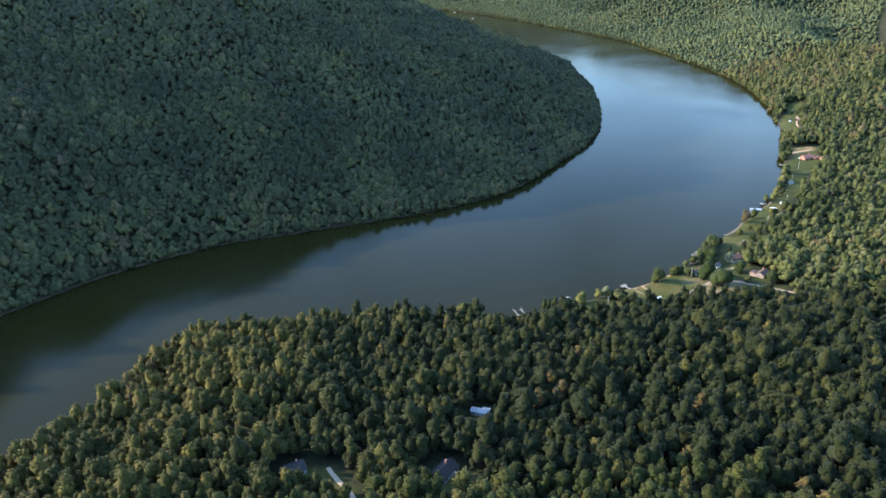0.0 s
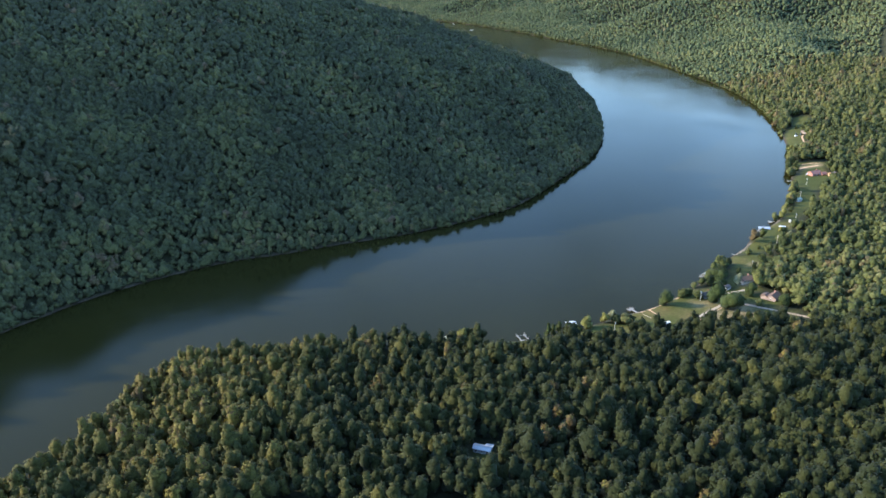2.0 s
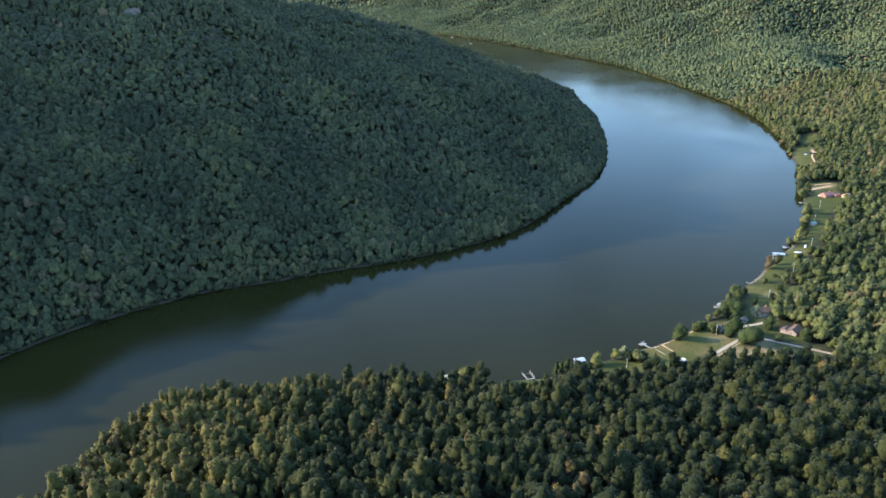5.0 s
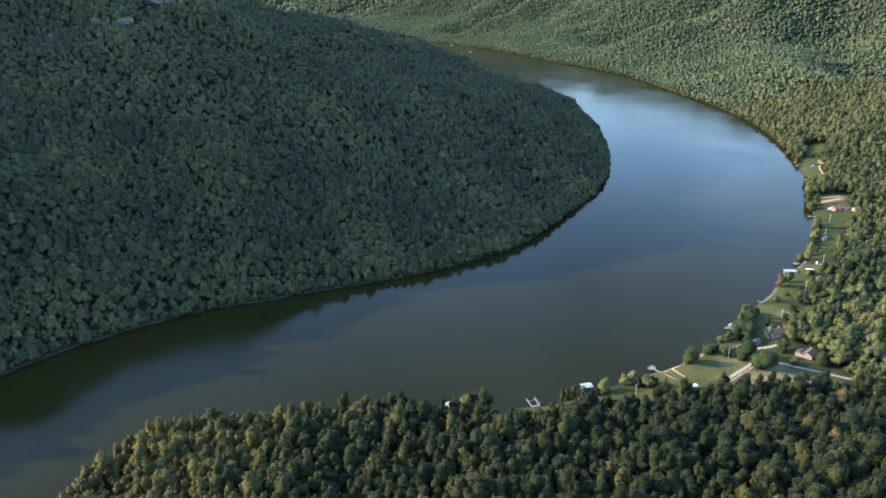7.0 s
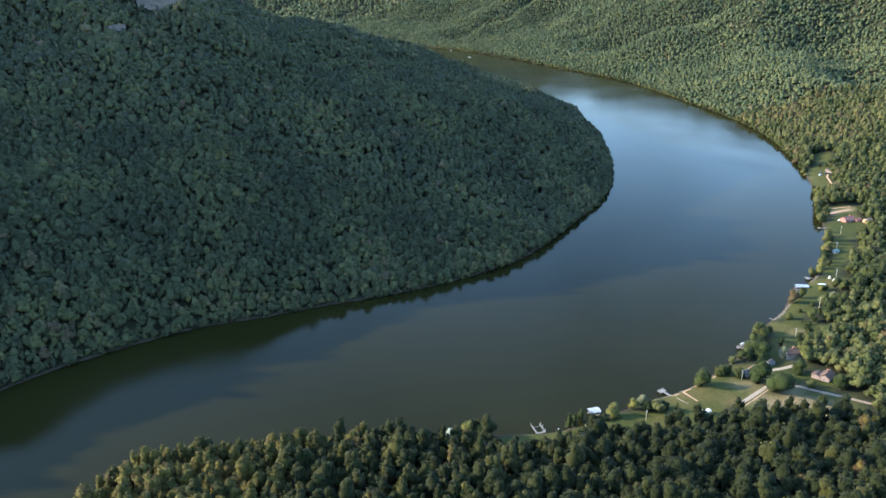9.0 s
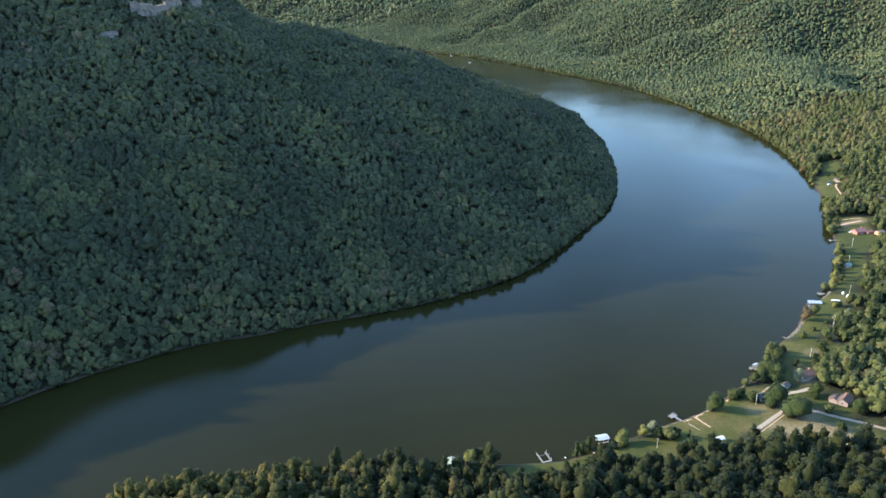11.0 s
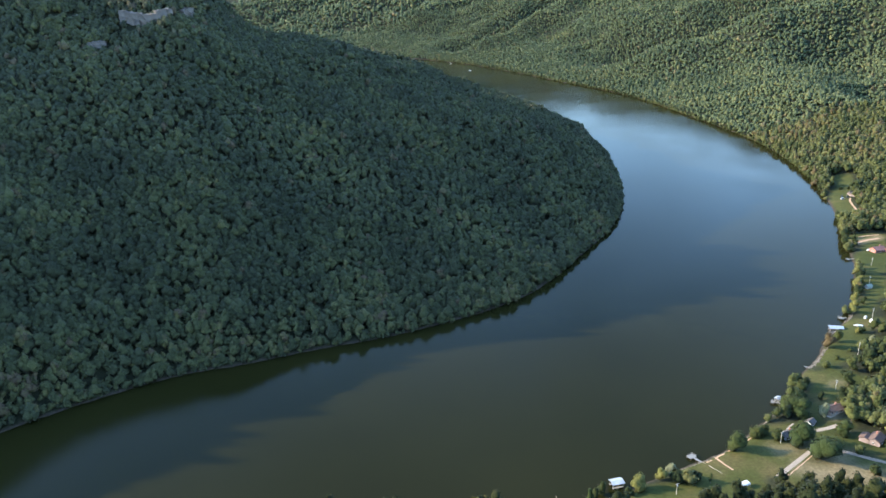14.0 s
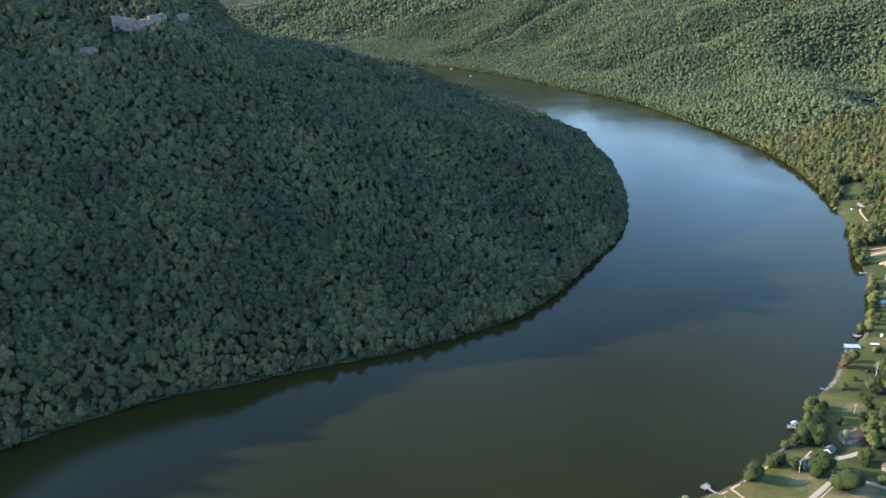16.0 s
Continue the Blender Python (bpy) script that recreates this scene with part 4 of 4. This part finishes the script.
car(428, 799, 10, M_CARWHITE, "white car parked on the grass by the red house")
car(503, 970, 30, M_CARDARK, "dark car parked beside the far house")
car(495, 966, 15, M_CARWHITE, "white pickup parked on the far lawn", 1.75)
car(499, 975, 55, M_CARDARK, "dark van parked near the far house", 1.9)
car(-60, 272, 60, M_CARWHITE, "white car in the shade beside the forest house")


def tank(x, y, r, label):
    t = thing("storage_tank", x, y, gz(x, y) - 0.05, 0, label, "tank")
    bm = B()
    prof = [(0.0, 0), (r, 0), (r, 1.6), (r * 0.8, 2.05), (r * 0.4, 2.3), (0.0, 2.35)]
    rings = [[bm.verts.new((math.cos(a) * q, math.sin(a) * q, zz)) for a in np.linspace(0, 2 * math.pi, 16, endpoint=False)] for q, zz in prof[1:-1]]
    for a, b in zip(rings, rings[1:]):
        for i in range(16):
            bm.faces.new((a[i], a[(i + 1) % 16], b[(i + 1) % 16], b[i]))
    bm.faces.new(rings[0])
    bm.faces.new(rings[-1])
    part("shell", bm, M_WHITE, t)
    part("lid", rod(B(), (0, 0, 2.3), (0, 0, 2.5), 0.4, sides=12), M_WHITE, t)


tank(342, 650, 1.9, "round white storage tank at the edge of the lawn")
tank(341, 657, 1.0, "small white tank on the grass")

PAD = thing("concrete_pad", 93, 463.5, gz(93, 463.5), 10, "pale square concrete slab in the grass", "slab")
part("slab", box(B(), 0, 0, 0.06, 3.6, 2.8, 0.3, bevel=0.05), M_CONCRETE, PAD)


# ---------------------------------------------------------------- stones along the shore
def stone_mesh(seed):
    rng = np.random.default_rng(seed)
    bm = B()
    bmesh.ops.create_icosphere(bm, subdivisions=1, radius=0.5)
    for v in bm.verts:
        v.co *= float(rng.uniform(0.8, 1.15))
        v.co.z *= 0.7
    me = bpy.data.meshes.new("stone")
    bm.to_mesh(me)
    bm.free()
    me.materials.append(M_STONE)
    return me


STONES = [stone_mesh(s) for s in range(6)]


def stone_row(name, label, points, step, size, spread, rows=1):
    line = curve_through(points, step)
    rng = np.random.default_rng(len(line))
    o = thing(name, *line[0], 0, 0, label, "stones")
    for r in range(rows):
        for p in line:
            q = p + rng.uniform(-spread, spread, 2)
            s = size * rng.uniform(0.6, 1.4)
            ob = new("stone", STONES[int(rng.integers(6))])
            ob.parent = o
            ob.matrix_basis = Matrix.LocRotScale((q[0] - line[0][0], q[1] - line[0][1], max(0.1, gz(*q)) + 0.1 * s), Euler((rng.uniform(0, 6), 0.3, rng.uniform(0, 6))), (s * 1.3, s, s * 0.8))


stone_row("retaining_wall", "low pale stone wall along the lawn's water edge", [(138, 485.6), (152, 491.4), (166, 498.5), (180, 507.8), (193, 517.8), (208, 530.4)], 0.9, 0.85, 0.2)
stone_row("shore_rocks", "pale tumbled rocks along the river bank", [(262, 588), (269, 594), (277, 602), (286, 613)], 0.8, 1.0, 1.2, 3)
stone_row("shore_rocks", "scattered pale stones at the sandy landing", [(324, 655), (331, 661), (337, 669)], 0.9, 0.9, 1.0, 2)


# ---------------------------------------------------------------- the rock band under the mountain's rim
def rock_mesh(seed):
    rng = np.random.default_rng(seed)
    bm = B()
    box(bm, 0, 0, 0.5, 1, 1, 1)
    bmesh.ops.subdivide_edges(bm, edges=list(bm.edges), cuts=1, use_grid_fill=True)
    for v in bm.verts:
        v.co += Vector(rng.uniform(-0.12, 0.12, 3))
    me = bpy.data.meshes.new("rock")
    bm.to_mesh(me)
    bm.free()
    me.materials.append(M_CLIFF)
    return me


ROCKS = [rock_mesh(200 + s) for s in range(6)]


def cliff(points, tall, label, gap=0.12):
    line = curve_through(points, 4.5)
    rng = np.random.default_rng(int(abs(line[0][0])))
    o = thing("cliff", *line[0], gz(*line[0]), 0, label, "cliff")
    for p, q in zip(line, line[1:]):
        if rng.uniform() < gap:
            continue
        turn = math.atan2(q[1] - p[1], q[0] - p[0])
        for tier in range(2):
            s = Vector((6.6 * rng.uniform(0.85, 1.25), 9.0 - 1.5 * tier, tall * rng.uniform(0.46, 0.56)))
            spot = p + rng.uniform(-0.8, 0.8, 2)
            ob = new("rock", ROCKS[int(rng.integers(6))])
            ob.parent = o
            ob.matrix_basis = Matrix.LocRotScale((spot[0] - line[0][0], spot[1] - line[0][1], gz(*spot) - gz(*line[0]) - 2.0 + tier * tall * 0.46), Euler((0, 0, turn + rng.uniform(-0.15, 0.15))), s)


cliff([(-310, 984), (-294, 981), (-279, 982), (-264, 998)], 13.0, "weathered pale rock cliff under the mountain's rim", 0.05)
cliff([(-258, 1013), (-254, 1037)], 10.0, "broken pale rock ledge on the mountain's shoulder", 0.1)
cliff([(-255, 1064), (-252, 1112)], 5.0, "thin line of pale rock climbing to the rim", 0.35)
cliff([(-330, 938), (-314, 940)], 7.0, "small pale rock outcrop among the trees", 0.1)
cliff([(-356, 976), (-350, 977)], 6.0, "small pale rock outcrop high on the slope", 0.0)


# ---------------------------------------------------------------- single trees
def crown_mesh(seed, leaves, leaf, wide, tall, point, mat):
    v, f, n = crown_shape(np.random.default_rng(seed), wide, tall, 14, leaves, leaf, point)
    return mesh_from("crown", v, f, mat, True, n)


def trunk_mesh(seed, foot, top, r):
    rng = np.random.default_rng(seed)
    bm = B()
    bend = Vector((rng.uniform(-0.4, 0.4), rng.uniform(-0.4, 0.4), 0))
    a, b, c = Vector((0, 0, -0.5)), Vector((0, 0, foot)) + bend * 0.5, Vector((0, 0, top)) + bend
    rod(bm, a, b, r, r * 0.75, 7)
    rod(bm, b, c, r * 0.75, r * 0.3, 6)
    for k in range(5):
        t = rng.uniform(0.1, 0.7)
        s = b.lerp(c, t)
        an = 2 * math.pi * k / 5 + rng.uniform(-0.4, 0.4)
        rod(bm, s, s + Vector((math.cos(an), math.sin(an), 0.9)) * (top - foot) * 0.42, r * 0.35, r * 0.1, 5)
    me = bpy.data.meshes.new("trunk")
    bm.to_mesh(me)
    bm.free()
    me.materials.append(M_BARK)
    return me


def tree_kind(seed, wide, tall, clear, label, name="tree", leaves=420, leaf=0.85, point=0.3, mat=None):
    """A kind of tree: total height tall, crown foot at clear. Returns a function that sets one."""
    crown = crown_mesh(seed, leaves, leaf, wide, tall - clear, point, mat or M_LEAVES)
    trunk = trunk_mesh(seed + 500, clear + 0.4, tall * 0.8, 0.02 * tall + 0.08)

    def put(x, y, scale=1.0, turn=0.0, group="", words=""):
        t = thing(name, x, y, gz(x, y), turn, words or label, name, group)
        t.scale = (scale, scale, scale)
        for n, me, z in (("trunk", trunk, 0), ("crown", crown, clear)):
            o = new(n, me)
            o.parent = t
            o.location = (0, 0, z)
        return t
    return put


def tinted(name, lo, hi):
    m = foliage(name, VALLEY_LEAVES, True)
    r = next(n for n in m.node_tree.nodes if n.type == "VALTORGB")
    while len(r.color_ramp.elements) > 2:
        r.color_ramp.elements.remove(r.color_ramp.elements[-1])
    for e, p, c in zip(r.color_ramp.elements, (0.0, 1.0), (lo, hi)):
        e.position, e.color = p, (*c, 1)
    return m


M_DEEP = tinted("deep_green_leaves", (0.026, 0.039, 0.010), (0.042, 0.053, 0.013))
M_YELLOW = tinted("yellow_green_leaves", (0.092, 0.098, 0.026), (0.150, 0.142, 0.038))
M_PALE = tinted("pale_grey_green_leaves", (0.13, 0.138, 0.072), (0.175, 0.175, 0.095))
ROUND = tree_kind(21, 11.0, 11.0, 0.8, "dense round dark green tree on the lawn", leaves=700, mat=M_DEEP, point=0)
BROAD = tree_kind(22, 16.0, 12.5, 1.2, "broad dark green shade tree on the lawn", leaves=1000, mat=M_DEEP, point=0)
MIXED = tree_kind(23, 9.5, 12.0, 1.6, "leafy green broadleaf tree beside the lawns", leaves=520)
TALL = tree_kind(24, 7.5, 14.0, 2.0, "tall green broadleaf tree by the houses", leaves=480, point=0.8)
GOLD = tree_kind(25, 9.0, 10.5, 1.0, "bright yellow-green tree in full leaf", leaves=560, mat=M_YELLOW)
PALE = tree_kind(26, 6.5, 9.5, 1.0, "slim pale grey-green tree by the lawn", leaves=380, mat=M_PALE)
WILLOW = tree_kind(27, 8.0, 7.5, 0.2, "drooping yellow-green willow at the water's edge", leaves=520, mat=M_YELLOW, point=0)
SHRUB = tree_kind(28, 5.5, 4.4, 0.1, "rounded green shrub on the grass", "shrub", leaves=260, point=0)
SPIRE = tree_kind(29, 4.6, 12.5, 0.6, "narrow dark conifer by the water", leaves=420, leaf=0.7, mat=M_DEEP, point=1)

for kind, spots in ((ROUND, ((174, 498.5, 0.98), (212, 500, 1.2), (240, 506.5, 0.8), (226, 529, 1.0), (255, 486, 0.75))),
                    (BROAD, ((217, 484, 1.0), (222, 535, 0.8))),
                    (MIXED, ((230, 545, 0.8), (237, 553, 0.85), (243, 559, 0.75), (247, 546, 0.45), (268, 540, 0.9), (261, 530, 0.85), (280, 548, 0.9), (266, 512, 0.9),
                             (288, 613, 0.95), (299, 621, 0.75), (262, 487, 0.8), (300, 585, 1.0), (286, 580, 0.8), (272, 560, 0.8), (333, 671, 0.7),
                             (360, 702, 0.75), (364, 709, 0.6), (382, 735, 0.75), (355, 684, 0.5), (389, 750, 0.6), (410, 805, 0.85), (417, 822, 0.9), (425, 838, 0.9), (432, 852, 0.9), (440, 868, 0.9), (500, 1015, 1.0), (507, 1040, 0.9))),
                    (TALL, ((90, 470, 0.7), (84, 461, 0.72), (270, 525, 1.0), (281, 530, 1.0), (255, 538, 0.9))),
                    (GOLD, ((251, 519, 1.05), (259, 522, 0.95), (338, 669, 0.75), (345, 679, 0.8), (353, 692, 0.85), (369, 717, 0.95), (377, 726, 0.7),
                            (387, 745, 1.0), (393, 757, 0.8), (399, 767, 0.55), (123, 475.5, 0.75), (321, 633, 0.45), (456, 900, 0.8), (448, 882, 0.8), (21.5, 453.5, 1.05), (29, 453, 0.85))),
                    (PALE, ((238.5, 526, 1.0), (129, 478, 0.9), (319, 612, 0.8))),
                    (WILLOW, ((109.5, 470, 1.0),)),
                    (SHRUB, ((191, 511.5, 1.35), (196, 513.5, 1.1), (201, 507, 1.2), (131, 474, 1.3), (137, 472, 1.4), (141, 474, 1.1), (272, 586, 0.9), (325, 634, 0.8),
                             (239, 489, 0.9), (258, 491, 0.9), (236, 470, 1.0), (277, 574, 0.7), (103, 466, 0.8), (285, 596, 0.6), (300, 606, 0.5), (513, 1003, 0.75), (520, 1000, 0.7))),
                    (SPIRE, ((80, 457, 1.0), (148, 471, 0.5)))):
    for k, (tx, ty, ts) in enumerate(spots):
        kind(tx, ty, ts, 47.0 * k, "trees round the lawns")

NEAR = [tree_kind(40 + k, w, h, c, "tall broadleaf tree in the near wood", leaves=300, leaf=0.95, point=p, mat=M_NEAR)
        for k, (w, h, c, p) in enumerate(((7.4, 13, 2.5, 0.5), (8.6, 14, 3.0, 0.2), (6.4, 12, 2.2, 0.9), (7.0, 15, 3.5, 0.7), (9.4, 13, 2.5, 0.1), (6.0, 13.5, 3.0, 1.0)))]
near_rng = np.random.default_rng(77)
near_spots = scatter(near_rng, -150, 150, 222, 258, 6.6)
near_ok = clearing(near_spots) < -2.0
for (tx, ty), ok in zip(near_spots, near_ok):
    k, s, a = int(near_rng.integers(6)), float(near_rng.uniform(0.75, 1.25)), float(near_rng.uniform(0, 360))
    if ok:
        NEAR[k](float(tx), float(ty), s, a, "near wood")
